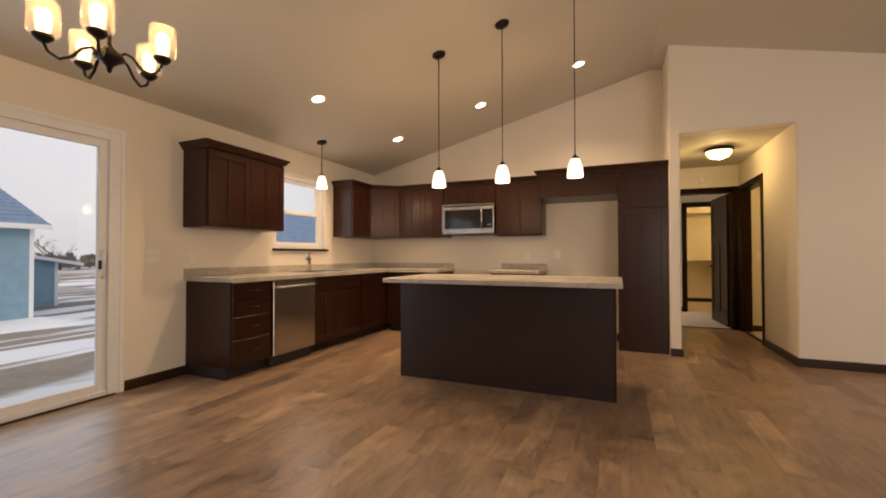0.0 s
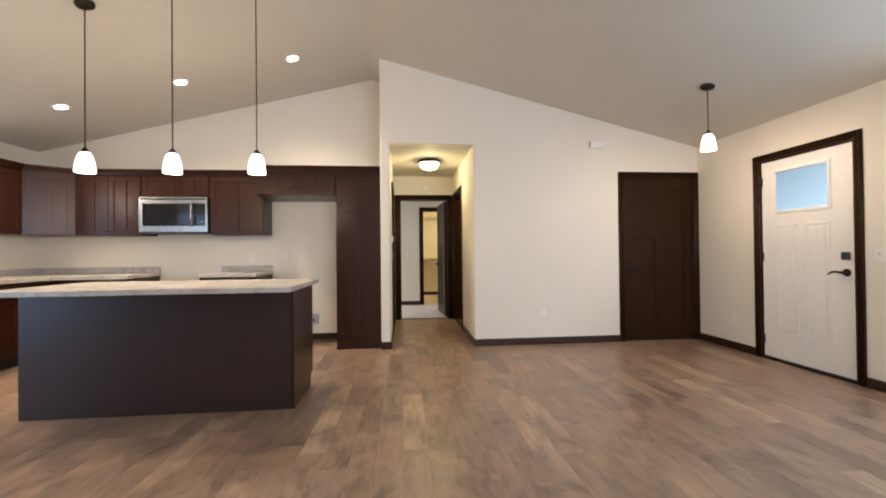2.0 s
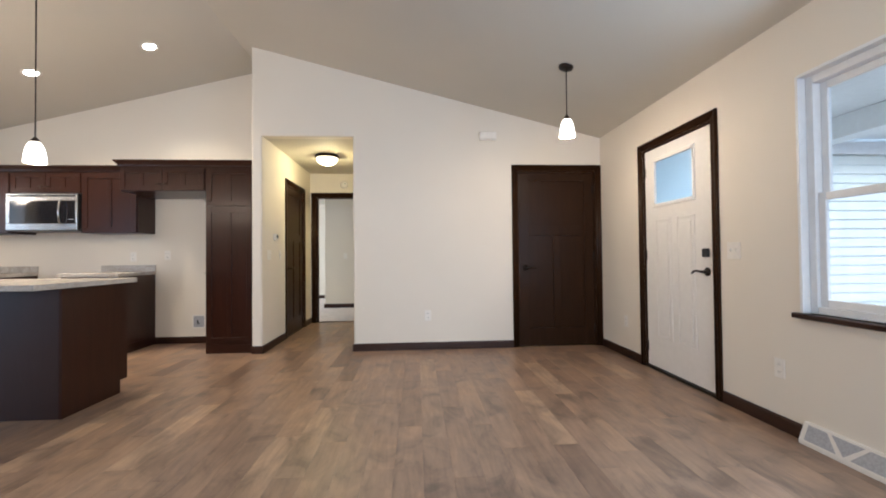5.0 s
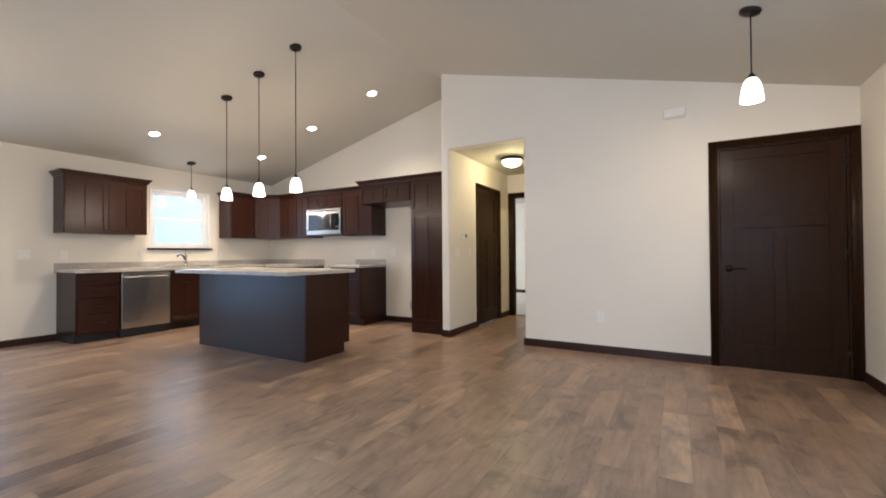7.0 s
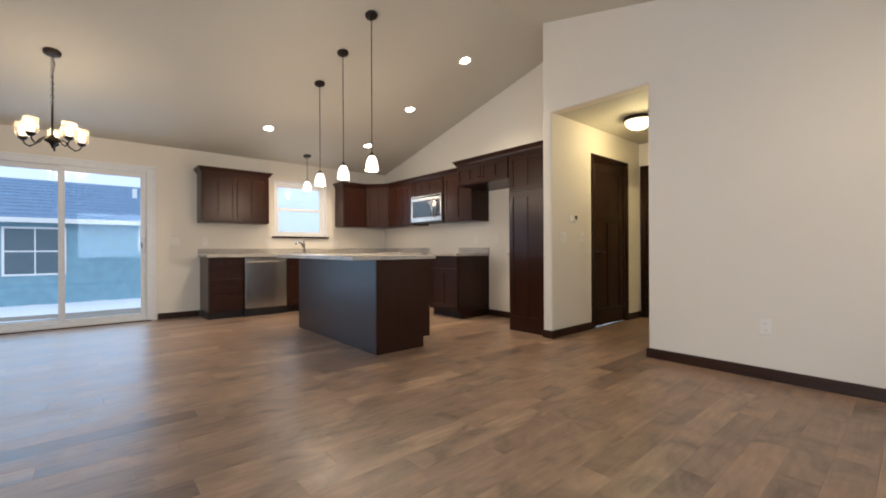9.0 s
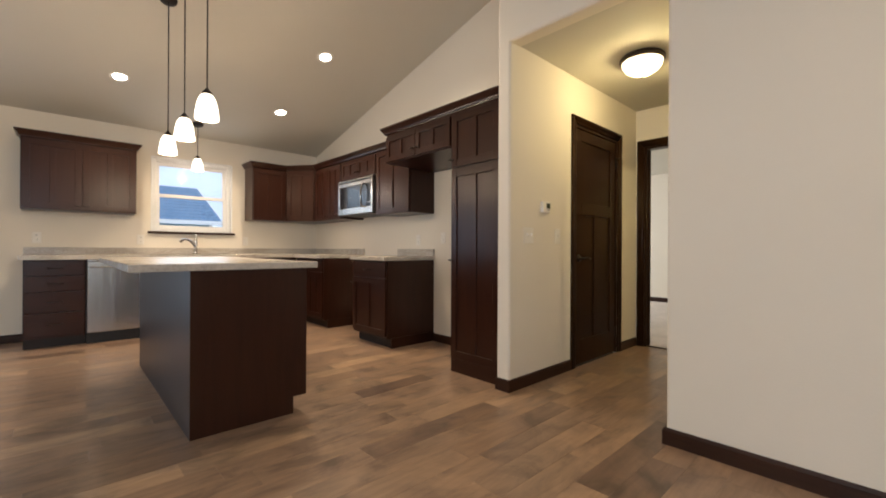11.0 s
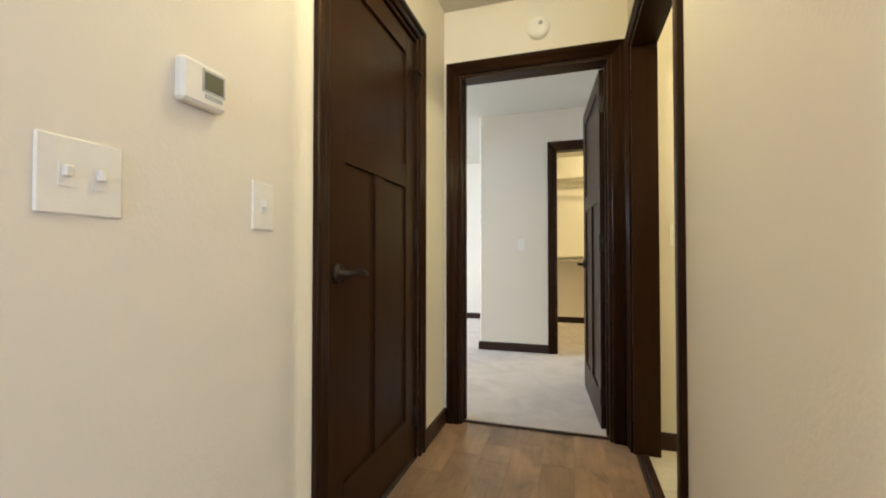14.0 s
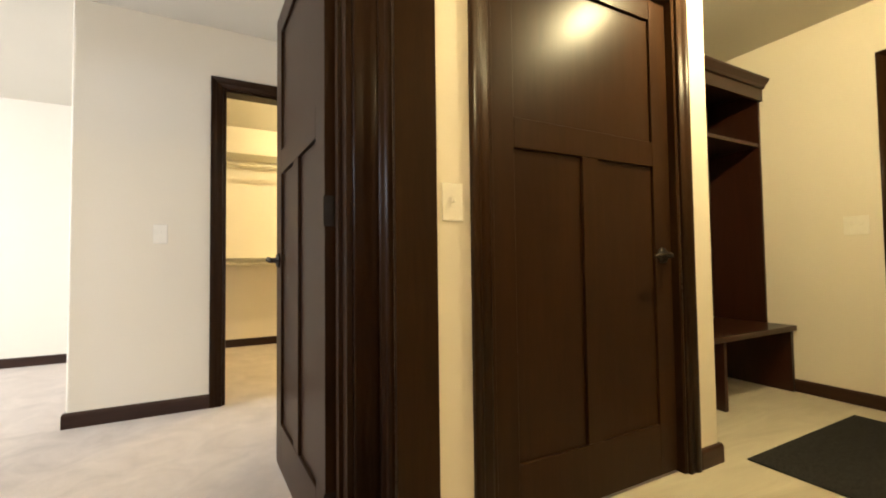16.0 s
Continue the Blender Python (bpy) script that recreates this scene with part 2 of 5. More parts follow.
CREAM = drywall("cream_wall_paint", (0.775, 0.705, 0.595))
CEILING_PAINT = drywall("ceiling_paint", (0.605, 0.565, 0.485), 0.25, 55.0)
ESPRESSO = wood("espresso_cabinet_wood", (0.027, 0.0086, 0.0045), (0.042, 0.0136, 0.0070), 0.28, grain=0.2, gloss=0.32)
ESPRESSO_H = wood("espresso_cabinet_wood_horizontal", (0.027, 0.0086, 0.0045), (0.042, 0.0136, 0.0070), 0.28, axis="x", grain=0.2, gloss=0.32)
ISLAND_SKIN = wood("espresso_island_panel", (0.030, 0.0163, 0.0148), (0.037, 0.0202, 0.0182), 0.32, grain=0.2, gloss=0.45)
DOOR_WOOD = wood("dark_stained_door_wood", (0.026, 0.0112, 0.0046), (0.036, 0.0158, 0.0065), 0.33, grain=0.3, gloss=0.10)
DOOR_WOOD_H = wood("dark_stained_door_wood_horizontal", (0.026, 0.0112, 0.0046), (0.036, 0.0158, 0.0065), 0.33, axis="x", grain=0.3, gloss=0.10)
TRIM_WOOD = wood("dark_stained_trim_wood", (0.030, 0.0125, 0.0075), (0.050, 0.0215, 0.0125), 0.36)
TRIM_WOOD_X = wood("dark_stained_trim_along_x", (0.030, 0.0125, 0.0075), (0.050, 0.0215, 0.0125), 0.36, "x")
TRIM_WOOD_Y = wood("dark_stained_trim_along_y", (0.030, 0.0125, 0.0075), (0.050, 0.0215, 0.0125), 0.36, "y")
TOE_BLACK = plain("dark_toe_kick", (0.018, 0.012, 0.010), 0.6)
PLANK = plank_vinyl("brown_vinyl_plank")
PLANK_REST = plank_vinyl("brown_vinyl_plank_joined", True)
SUBFLOOR = plain("dark_subfloor", (0.045, 0.032, 0.024), 0.9)
COUNTER = laminate("mottled_beige_laminate")
STEEL = brushed_steel("brushed_stainless_steel")
CHROME = plain("chrome", (0.62, 0.61, 0.60), 0.14, 1.0, 0.02, 20, 0.0)
BRONZE = plain("oil_rubbed_bronze", (0.030, 0.022, 0.017), 0.42, 0.7, 0.15, 40, 0.05)
BLACK_GLASS = plain("black_glass", (0.010, 0.010, 0.012), 0.10, 0.0, 0.02, 10, 0.0)
BLACK_GLASS.node_tree.nodes["Principled BSDF"].inputs["Specular IOR Level"].default_value = 0.5
LCD = plain("grey_green_lcd", (0.075, 0.085, 0.055), 0.15, 0, 0.03)
BLACK_PLASTIC = plain("black_plastic", (0.02, 0.02, 0.02), 0.45)
WHITE_PLASTIC = plain("white_plastic", (0.81, 0.765, 0.69), 0.4, 0, 0.02)
WHITE_VINYL = plain("white_vinyl_frame", (0.80, 0.80, 0.79), 0.38, 0, 0.015)
WHITE_PAINT = plain("white_door_paint", (0.80, 0.77, 0.72), 0.42, 0, 0.012, 18, 0.008)
SHELF_WHITE = plain("cream_shelf_paint", (0.74, 0.69, 0.56), 0.5, 0, 0.02)
LAMP_GLOW = glow("lit_frosted_shade", (1.0, 0.88, 0.70), 3.6)
BULB_GLOW = glow("lit_bulb_glass", (1.0, 0.90, 0.70), 3.0)
CAN_GLOW = glow("lit_recessed_lens", (1.0, 0.90, 0.76), 30.0)
FLUSH_GLOW = glow("lit_alabaster_bowl", (1.0, 0.84, 0.54), 3.2)
PANE = glass("window_pane", (0.93, 0.97, 1.0))
FROSTED = glass("frosted_door_pane", (0.9, 0.96, 1.0), rough=0.1, milk=0.85, body=(0.62, 0.75, 0.82))
SHADE_GLASS = glass("seeded_amber_glass", (1.0, 0.97, 0.90), rough=0.08, milk=0.14)
CARPET = carpet_pile("beige_carpet")
VINYL = sheet_vinyl("cream_sheet_vinyl")
MAT_FIBRE = plain("black_mat_fibre", (0.013, 0.012, 0.012), 1.0, 0, 0.5, 85, 1.0)
EARTH = earth_and_snow("thawing_ground")
SIDING_BLUE = plain("blue_grey_siding", (0.19, 0.36, 0.46), 0.6, 0, 0.05, 3)
SIDING_PALE = plain("pale_siding", (0.74, 0.80, 0.80), 0.55, 0, 0.03, 3)
SHINGLE = plain("slate_shingle", (0.14, 0.24, 0.38), 0.85, 0, 0.2, 9, 0.3)
SHINGLE_LIGHT = plain("slate_shingle_worn", (0.16, 0.26, 0.40), 0.85, 0, 0.2, 9, 0.3)
SNOW = plain("settled_snow", (0.84, 0.87, 0.92), 0.9, 0, 0.03, 6, 0.4)
OUT_WHITE = plain("white_exterior_trim", (0.78, 0.80, 0.82), 0.5, 0, 0.02)
CONCRETE = plain("concrete", (0.38, 0.37, 0.35), 0.85, 0, 0.1, 5, 0.3)
BARK = plain("grey_bark", (0.11, 0.09, 0.075), 0.9, 0, 0.2, 20, 0.4)
BRUSH_FAR = plain("bare_brush", (0.13, 0.12, 0.115), 0.95, 0, 0.3, 2, 0.3)
LEAD_GREY = plain("grey_mesh", (0.42, 0.42, 0.43), 0.5, 0.2, 0.08, 80)


# ---- building blocks ----
def box(bm, x0, x1, y0, y1, z0, z1, b=0.0, seg=1):
    vs = [bm.verts.new((x, y, z)) for z in (z0, z1) for y in (y0, y1) for x in (x0, x1)]
    fs = [bm.faces.new([vs[i] for i in q]) for q in ((0, 2, 3, 1), (4, 5, 7, 6), (0, 1, 5, 4), (2, 6, 7, 3), (0, 4, 6, 2), (1, 3, 7, 5))]
    if b:
        es = list({e for f in fs for e in f.edges})
        bmesh.ops.bevel(bm, geom=es, offset=b, segments=seg, affect="EDGES", profile=0.5)
    return bm


def boxes(*dims, b=0.0):
    bm = bmesh.new()
    for d in dims:
        box(bm, *d, b=b)
    return bm


def lathe(bm, profile, n=28, cx=0.0, cy=0.0, closed=False):
    rings = []
    for r, z in profile:
        if r < 1e-5:
            rings.append([bm.verts.new((cx, cy, z))])
        else:
            rings.append([bm.verts.new((cx + r * math.cos(2 * math.pi * i / n), cy + r * math.sin(2 * math.pi * i / n), z)) for i in range(n)])
    for a, c in zip(rings, rings[1:]):
        for i in range(n):
            j = (i + 1) % n
            if len(a) == 1 and len(c) == 1:
                continue
            if len(a) == 1:
                f = bm.faces.new((a[0], c[j], c[i]))
            elif len(c) == 1:
                f = bm.faces.new((a[i], a[j], c[0]))
            else:
                f = bm.faces.new((a[i], a[j], c[j], c[i]))
            f.smooth = True
    return bm


def tube(bm, pts, r, n=8):
    pts = [Vector(p) for p in pts]
    rings = []
    for k, p in enumerate(pts):
        d = (pts[min(k + 1, len(pts) - 1)] - pts[max(k - 1, 0)]).normalized()
        u = d.orthogonal().normalized() if k == 0 else (u - d * u.dot(d)).normalized()
        w = d.cross(u)
        rr = r[k] if isinstance(r, (list, tuple)) else r
        rings.append([bm.verts.new(p + rr * (math.cos(2 * math.pi * i / n) * u + math.sin(2 * math.pi * i / n) * w)) for i in range(n)])
    for a, c in zip(rings, rings[1:]):
        for i in range(n):
            f = bm.faces.new((a[i], a[(i + 1) % n], c[(i + 1) % n], c[i]))
            f.smooth = True
    bm.faces.new(rings[0][::-1])
    bm.faces.new(rings[-1])
    return bm


def extrude_profile(bm, prof, axis_pts):
    """Sweeps the closed outline prof, of (out, up) pairs, along mitred points given as (point, out direction)."""
    rings = [[bm.verts.new(Vector(p) + Vector(o) * a + Vector((0, 0, c))) for a, c in prof] for p, o in axis_pts]
    k = len(prof)
    for a, c in zip(rings, rings[1:]):
        for i in range(k):
            bm.faces.new((a[i], a[(i + 1) % k], c[(i + 1) % k], c[i]))
    bm.faces.new(rings[0])
    bm.faces.new(rings[-1][::-1])
    bmesh.ops.recalc_face_normals(bm, faces=bm.faces[:])
    return bm


def mesh_of(name, bm, mat):
    me = bpy.data.meshes.new(name)
    bm.to_mesh(me)
    bm.free()
    me.materials.append(mat)
    return me


def part(name, bm, mat, parent=None, label=""):
    ob = new(name, mesh_of(name, bm, mat))
    ob.parent = parent
    if label:
        tagged(ob, label)
    return ob


def thing(name, m, label, category, group="", kind=""):
    ob = new(name)
    ob.empty_display_size = 0.1
    ob.matrix_world = m
    return tagged(ob, label, category, group, kind)


def solo(name, bm, mat, label, category, group="", kind="", m=None):
    ob = part(name, bm, mat)
    if m is not None:
        ob.matrix_world = m
    return tagged(ob, label, category, group, kind)


# ---- plan ----
W, E, N, K = -3.39, 4.845, 5.36, 6.04
SOUTH = -3.3
HALL_L, HALL_R, HALL_END = 0.96, 1.967, 7.475
FLAT, SLOPE = 2.43, 0.25
RIDGE_X = (W + E) / 2
MUD_E = 4.99
BED_N, WIC_Y, WIC_X = 11.40, 9.35, 0.773


def roof_z(x):
    return FLAT + SLOPE * min(x - W, E - x)


def wall_mesh(axis, d0, d1, u0, u1, holes=(), top=None, extra=(), round_front=0.0, z0=-0.04):
    """A wall along x or y between the depths d0 and d1, with holes (u0, u1, z0, z1); top: height or a function of u."""
    topf = top if callable(top) else (lambda u: top)
    us = sorted({u0, u1, *(e for e in extra if u0 < e < u1), *(h[0] for h in holes), *(h[1] for h in holes)})
    zs = sorted({z0, *(h[2] for h in holes), *(h[3] for h in holes)})
    zs = [z for z in zs if z >= z0] + [None]
    bm = bmesh.new()

    def solid(i, j):
        if not (0 <= i < len(us) - 1 and 0 <= j < len(zs) - 1):
            return False
        uc = (us[i] + us[i + 1]) / 2
        zc = (zs[j] + zs[j + 1]) / 2 if zs[j + 1] is not None else zs[j] + 0.01
        return not any(h[0] < uc < h[1] and h[2] < zc < h[3] for h in holes)

    cache = {}

    def v(i, j, k):
        if (i, j, k) not in cache:
            z = topf(us[i]) if zs[j] is None else zs[j]
            d = (d0, d1)[k]
            cache[i, j, k] = bm.verts.new((us[i], d, z) if axis == "x" else (d, us[i], z))
        return cache[i, j, k]

    for i in range(len(us) - 1):
        for j in range(len(zs) - 1):
            if not solid(i, j):
                continue
            bm.faces.new((v(i, j, 0), v(i + 1, j, 0), v(i + 1, j + 1, 0), v(i, j + 1, 0)))
            bm.faces.new((v(i, j, 1), v(i, j + 1, 1), v(i + 1, j + 1, 1), v(i + 1, j, 1)))
            for di, dj, a, c in ((-1, 0, (i, j), (i, j + 1)), (1, 0, (i + 1, j), (i + 1, j + 1)), (0, -1, (i, j), (i + 1, j)), (0, 1, (i, j + 1), (i + 1, j + 1))):
                if not solid(i + di, j + dj):
                    bm.faces.new((v(*a, 0), v(*c, 0), v(*c, 1), v(*a, 1)))
    bmesh.ops.recalc_face_normals(bm, faces=bm.faces[:])
    if round_front:
        es = [e for e in bm.edges if len(e.link_faces) == 2 and e.link_faces[0].normal.dot(e.link_faces[1].normal) < 0.1
              and all(abs((q.co.y if axis == "x" else q.co.x) - d0) < 1e-4 for q in e.verts)
              and max(q.co.z for q in e.verts) > 0.1 and not (abs(e.verts[0].co.z - e.verts[1].co.z) < 0.3 and max(q.co.z for q in e.verts) > 2.44)]
        bmesh.ops.bevel(bm, geom=es, offset=round_front, segments=4, affect="EDGES", profile=0.5)
    return bm


def structure(name, bm, mat, label=""):
    return tagged(part(name, bm, mat), label or name.replace("_", " "), "", "", "structure")


# ---- walls ----
SL0, SL1, SL_H = 0.42, 2.235, 2.07          # sliding door opening
KW0, KW1, KW_B, KW_T = 3.895, 4.805, 1.19, 2.115  # kitchen window
EW0, EW1, EW_B, EW_T = 1.28, 2.86, 0.715, 2.055   # front window
ED0, ED1, D_H = 3.535, 4.455, 2.04          # entry door opening
CD0, CD1 = 3.855, 4.775                     # closet door opening
BD0, BD1 = 1.048, 1.884                     # bedroom door opening
MD0, MD1 = 2.325, 3.298                     # mudroom closet door opening
HD0, HD1 = 6.243, 7.035                     # hall closet door opening
CO0, CO1 = 6.450, 7.385                      # cased opening to the mudroom
GD0, GD1 = 6.36, 7.27                       # garage door of the mudroom
ridge = (RIDGE_X,)

structure("wall_west", wall_mesh("y", W, W - 0.15, SOUTH - 0.1, BED_N + 0.1, [(SL0, SL1, -0.04, SL_H), (KW0, KW1, KW_B, KW_T), (8.0, 10.4, 0.75, 2.1)], 2.6), CREAM, "cream painted drywall with orange peel texture")
structure("wall_east", wall_mesh("y", E, E + 0.145, SOUTH - 0.1, N + 0.1, [(ED0, ED1, -0.04, D_H), (EW0, EW1, EW_B, EW_T)], 2.55), CREAM, "cream painted drywall with orange peel texture")
# the hole in the south wall is assumed, cut for the added fill light
structure("wall_south", wall_mesh("x", SOUTH, SOUTH - 0.12, W - 0.1, E + 0.1, [(1.9, 4.3, 0.8, 2.1)], lambda u: roof_z(u) + 0.1, ridge), CREAM, "plain cream painted gable wall")
structure("wall_north", wall_mesh("x", N, N + 0.11, HALL_L - 0.11, E + 0.1, [(HALL_L, HALL_R, -0.04, 2.425), (CD0, CD1, -0.04, D_H)], lambda u: roof_z(u) + 0.06, ridge, round_front=0.018), CREAM,
          "cream drywall with bullnose corners under a vaulted ceiling")
structure("wall_kitchen", wall_mesh("x", K, K + 0.11, W - 0.1, HALL_L - 0.06, [], lambda u: roof_z(u) + 0.06, ridge), CREAM, "cream drywall gable behind the kitchen cabinets")
structure("wall_hall_west", wall_mesh("y", HALL_L, HALL_L - 0.11, N + 0.11, HALL_END, [(HD0, HD1, -0.04, D_H)], 3.42), CREAM, "cream hallway wall with a closet door")
structure("wall_hall_east", wall_mesh("y", HALL_R, HALL_R + 0.12, N + 0.11, HALL_END, [(CO0, CO1, -0.04, D_H)], 2.5), CREAM, "cream hallway wall with a cased opening")
structure("wall_hall_end", wall_mesh("x", HALL_END, HALL_END + 0.115, W, 3.52, [(BD0, BD1, -0.04, D_H), (MD0, MD1, -0.04, D_H)], 2.5, round_front=0.012), CREAM, "cream wall with a bedroom doorway and a closet door")
structure("wall_closet_side", wall_mesh("y", 3.41, 3.52, HALL_END + 0.115, 8.42, [], 2.5), CREAM, "cream closet side wall")
structure("wall_mudroom_north", wall_mesh("x", 8.33, 8.44, 3.52, MUD_E, [], 2.5), CREAM, "cream wall behind the locker bench")
structure("wall_mudroom_east", wall_mesh("y", MUD_E, MUD_E + 0.12, N + 0.1, 8.44, [(GD0, GD1, -0.04, D_H)], 2.5), CREAM, "cream mudroom wall with a dark door")
structure("wall_bedroom_north", wall_mesh("x", BED_N, BED_N + 0.12, W - 0.1, 3.4, [], 2.5), CREAM, "cream bedroom wall")
structure("wall_bedroom_east", wall_mesh("y", 2.12, 2.23, HALL_END + 0.115, WIC_Y, [], 2.5), CREAM, "cream bedroom wall beside the open door")
structure("wall_walk_in", wall_mesh("x", WIC_Y, WIC_Y + 0.11, WIC_X, 3.3, [(1.53, 2.27, -0.04, D_H)], 2.5, round_front=0.015), CREAM, "cream wall with a walk-in closet doorway")
structure("wall_walk_in_west", wall_mesh("y", WIC_X, WIC_X + 0.11, WIC_Y + 0.11, BED_N, [], 2.5), CREAM, "cream walk-in closet side wall")
structure("wall_walk_in_east", wall_mesh("y", 3.2, 3.3, WIC_Y + 0.11, BED_N, [], 2.5), CREAM, "cream walk-in closet side wall")

# ---- ceilings ----
bm = bmesh.new()
for xa, za, xb, zb in ((W - 0.1, FLAT - 0.025, RIDGE_X, FLAT + SLOPE * (RIDGE_X - W)), (RIDGE_X, FLAT + SLOPE * (RIDGE_X - W), E + 0.1, FLAT - 0.025)):
    lo = [bm.verts.new(p) for p in ((xa, SOUTH - 0.1, za), (xb, SOUTH - 0.1, zb), (xb, K + 0.1, zb), (xa, K + 0.1, za))]
    hi = [bm.verts.new(q.co + Vector((0, 0, 0.2))) for q in lo]
    bm.faces.new(lo[::-1])
    bm.faces.new(hi)
    for i in range(4):
        bm.faces.new((lo[i], lo[(i + 1) % 4], hi[(i + 1) % 4], hi[i]))
bmesh.ops.recalc_face_normals(bm, faces=bm.faces[:])
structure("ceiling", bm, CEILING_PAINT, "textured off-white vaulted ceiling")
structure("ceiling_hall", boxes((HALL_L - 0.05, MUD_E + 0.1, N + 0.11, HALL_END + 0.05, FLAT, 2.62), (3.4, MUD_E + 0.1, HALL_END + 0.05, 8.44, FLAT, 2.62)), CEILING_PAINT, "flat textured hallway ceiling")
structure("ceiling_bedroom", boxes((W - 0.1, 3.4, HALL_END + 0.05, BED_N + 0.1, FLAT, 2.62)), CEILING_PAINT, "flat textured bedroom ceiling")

# ---- floors ----
floor = structure("floor", boxes((W - 0.1, E + 0.1, SOUTH - 0.1, K + 0.05, -0.12, -0.008), (HALL_L - 0.05, HALL_R + 0.03, K + 0.05, HALL_END + 0.03, -0.12, -0.008)), SUBFLOOR, "brown wood-look vinyl plank floor")
structure("floor_bedroom", boxes((W, 3.3, HALL_END + 0.045, BED_N, -0.1, 0.012)), CARPET, "beige bedroom carpet")
structure("floor_mudroom", boxes((HALL_R + 0.045, MUD_E + 0.05, N + 0.1, HALL_END + 0.03, -0.1, 0.0), (3.4, MUD_E + 0.05, HALL_END + 0.03, 8.4, -0.1, 0.0)), VINYL, "cream sheet vinyl mudroom floor")
structure("threshold", boxes((BD0, BD1, HALL_END + 0.028, HALL_END + 0.05, -0.02, 0.009), b=0.003), TRIM_WOOD_X, "thin transition strip under the bedroom door")
structure("threshold", boxes((HALL_R + 0.03, HALL_R + 0.065, CO0, CO1, -0.02, 0.007), b=0.003), TRIM_WOOD_Y, "thin brown transition strip at the mudroom")


# ---- trim ----
BASE_PROF = [(0, 0), (0.014, 0), (0.014, 0.070), (0.009, 0.082), (0, 0.084)]


def baseboard(points, out, mat, lab="dark stained wooden baseboard"):
    bm = bmesh.new()
    extrude_profile(bm, BASE_PROF, [(p, o) for p, o in zip(points, out)])
    return structure("baseboard", bm, mat, lab)


def base_run(axis, at, a, c, sign, z=0.0, ea=0.0, ec=0.0):
    """Baseboard on the wall plane at `at`, from a to c, facing sign; ea, ec: mitre at each end."""
    if axis == "x":
        o = lambda m: (m, sign, 0)
        baseboard([(a, at, z), (c, at, z)], [o(ea), o(ec)], TRIM_WOOD_X)
    else:
        o = lambda m: (sign, m, 0)
        baseboard([(at, a, z), (at, c, z)], [o(ea), o(ec)], TRIM_WOOD_Y)


CAS = 0.070
base_run("x", N, HALL_R, CD0 - CAS, -1, ea=-1)
base_run("x", N, HALL_L - 0.11, HALL_L, -1, ec=1)
base_run("y", HALL_L, N, HD0 - CAS, 1, ea=-1)
base_run("y", HALL_L, HD1 + CAS, HALL_END - 0.002, 1)
base_run("y", HALL_R, N, CO0 - CAS, -1, ea=-1)
base_run("y", E, N - 0.002, ED1 + CAS, -1)
base_run("y", E, 2.85, ED0 - CAS, -1)
base_run("y", E, SOUTH, 2.37, -1)
base_run("y", W, SL1 + 0.075, 2.82, 1)
base_run("y", W, SOUTH, SL0 - 0.075, 1)
base_run("x", SOUTH, W, E, 1)
base_run("x", K, -0.585, 0.33, -1)
base_run("x", K, -1.97, -1.215, -1)
base_run("x", HALL_END, MD1 + CAS + 0.01, 3.52, -1, ec=1)
base_run("x", HALL_END, HALL_R + 0.12, MD0 - CAS, -1)
base_run("y", 3.52, HALL_END, 7.80, 1, ea=-1)
base_run("y", MUD_E, GD1 + CAS, 7.80, -1)
base_run("y", MUD_E, N + 0.1, GD0 - CAS, -1)
base_run("x", WIC_Y, WIC_X, 1.53 - CAS, -1, z=0.012, ea=-1)
base_run("x", WIC_Y, 2.27 + CAS, 2.12, -1, z=0.012) if 2.27 + CAS < 2.12 else None
base_run("y", WIC_X, WIC_Y, BED_N, -1, z=0.012, ea=-1)
base_run("x", BED_N, W, WIC_X, -1, z=0.012)
base_run("x", BED_N, WIC_X + 0.11, 3.2, -1, z=0.012)
base_run("x", HALL_END + 0.115, W, BD0 - CAS, 1, z=0.012)


def casing(width, height, door, w=CAS, side=-1, left=True, right=True):
    """Casing round an opening `width` wide: local x along the wall, face towards -y when side is -1."""
    prof = ((0.0, 0.0), (0.0, 0.009), (0.003, 0.0125), (0.010, 0.0145), (w * 0.3, 0.0135), (w * 0.52, 0.0125), (w * 0.58, 0.0165),
            (w * 0.66, 0.0195), (w - 0.012, 0.0205), (w - 0.004, 0.0190), (w, 0.0150), (w, 0.0))
    for kind in ("l", "r", "t"):
        if (kind == "l" and not left) or (kind == "r" and not right):
            continue
        bm = bmesh.new()
        ends = []
        for end in (0, 1):
            ring = []
            for a, th in prof:
                y = side * th
                if kind == "l":
                    co = (-a, y, (height + a) * end)
                elif kind == "r":
                    co = (width + a, y, (height + a) * end)
                elif end:
                    co = (width + (a if right else 0), y, height + a)
                else:
                    co = (-a if left else 0, y, height + a)
                ring.append(bm.verts.new(co))
            ends.append(ring)
        k = len(prof)
        for q in range(k):
            f = bm.faces.new((ends[0][q], ends[0][(q + 1) % k], ends[1][(q + 1) % k], ends[1][q]))
            f.smooth = 1 <= q <= k - 3
        bm.faces.new(ends[0])
        bm.faces.new(ends[1][::-1])
        bmesh.ops.recalc_face_normals(bm, faces=bm.faces[:])
        part("casing_head" if kind == "t" else "casing", bm, DOOR_WOOD_H if kind == "t" else DOOR_WOOD, door)


def jamb(width, height, door, y0, y1, mat=None):
    m = mat or DOOR_WOOD
    part("jamb", boxes((0, 0.018, y0, y1, 0, height), b=0.001), m, door)
    part("jamb", boxes((width - 0.018, width, y0, y1, 0, height), b=0.001), m, door)
    part("jamb_head", boxes((0.018, width - 0.018, y0, y1, height - 0.018, height), b=0.001), DOOR_WOOD_H if mat is None else mat, door)


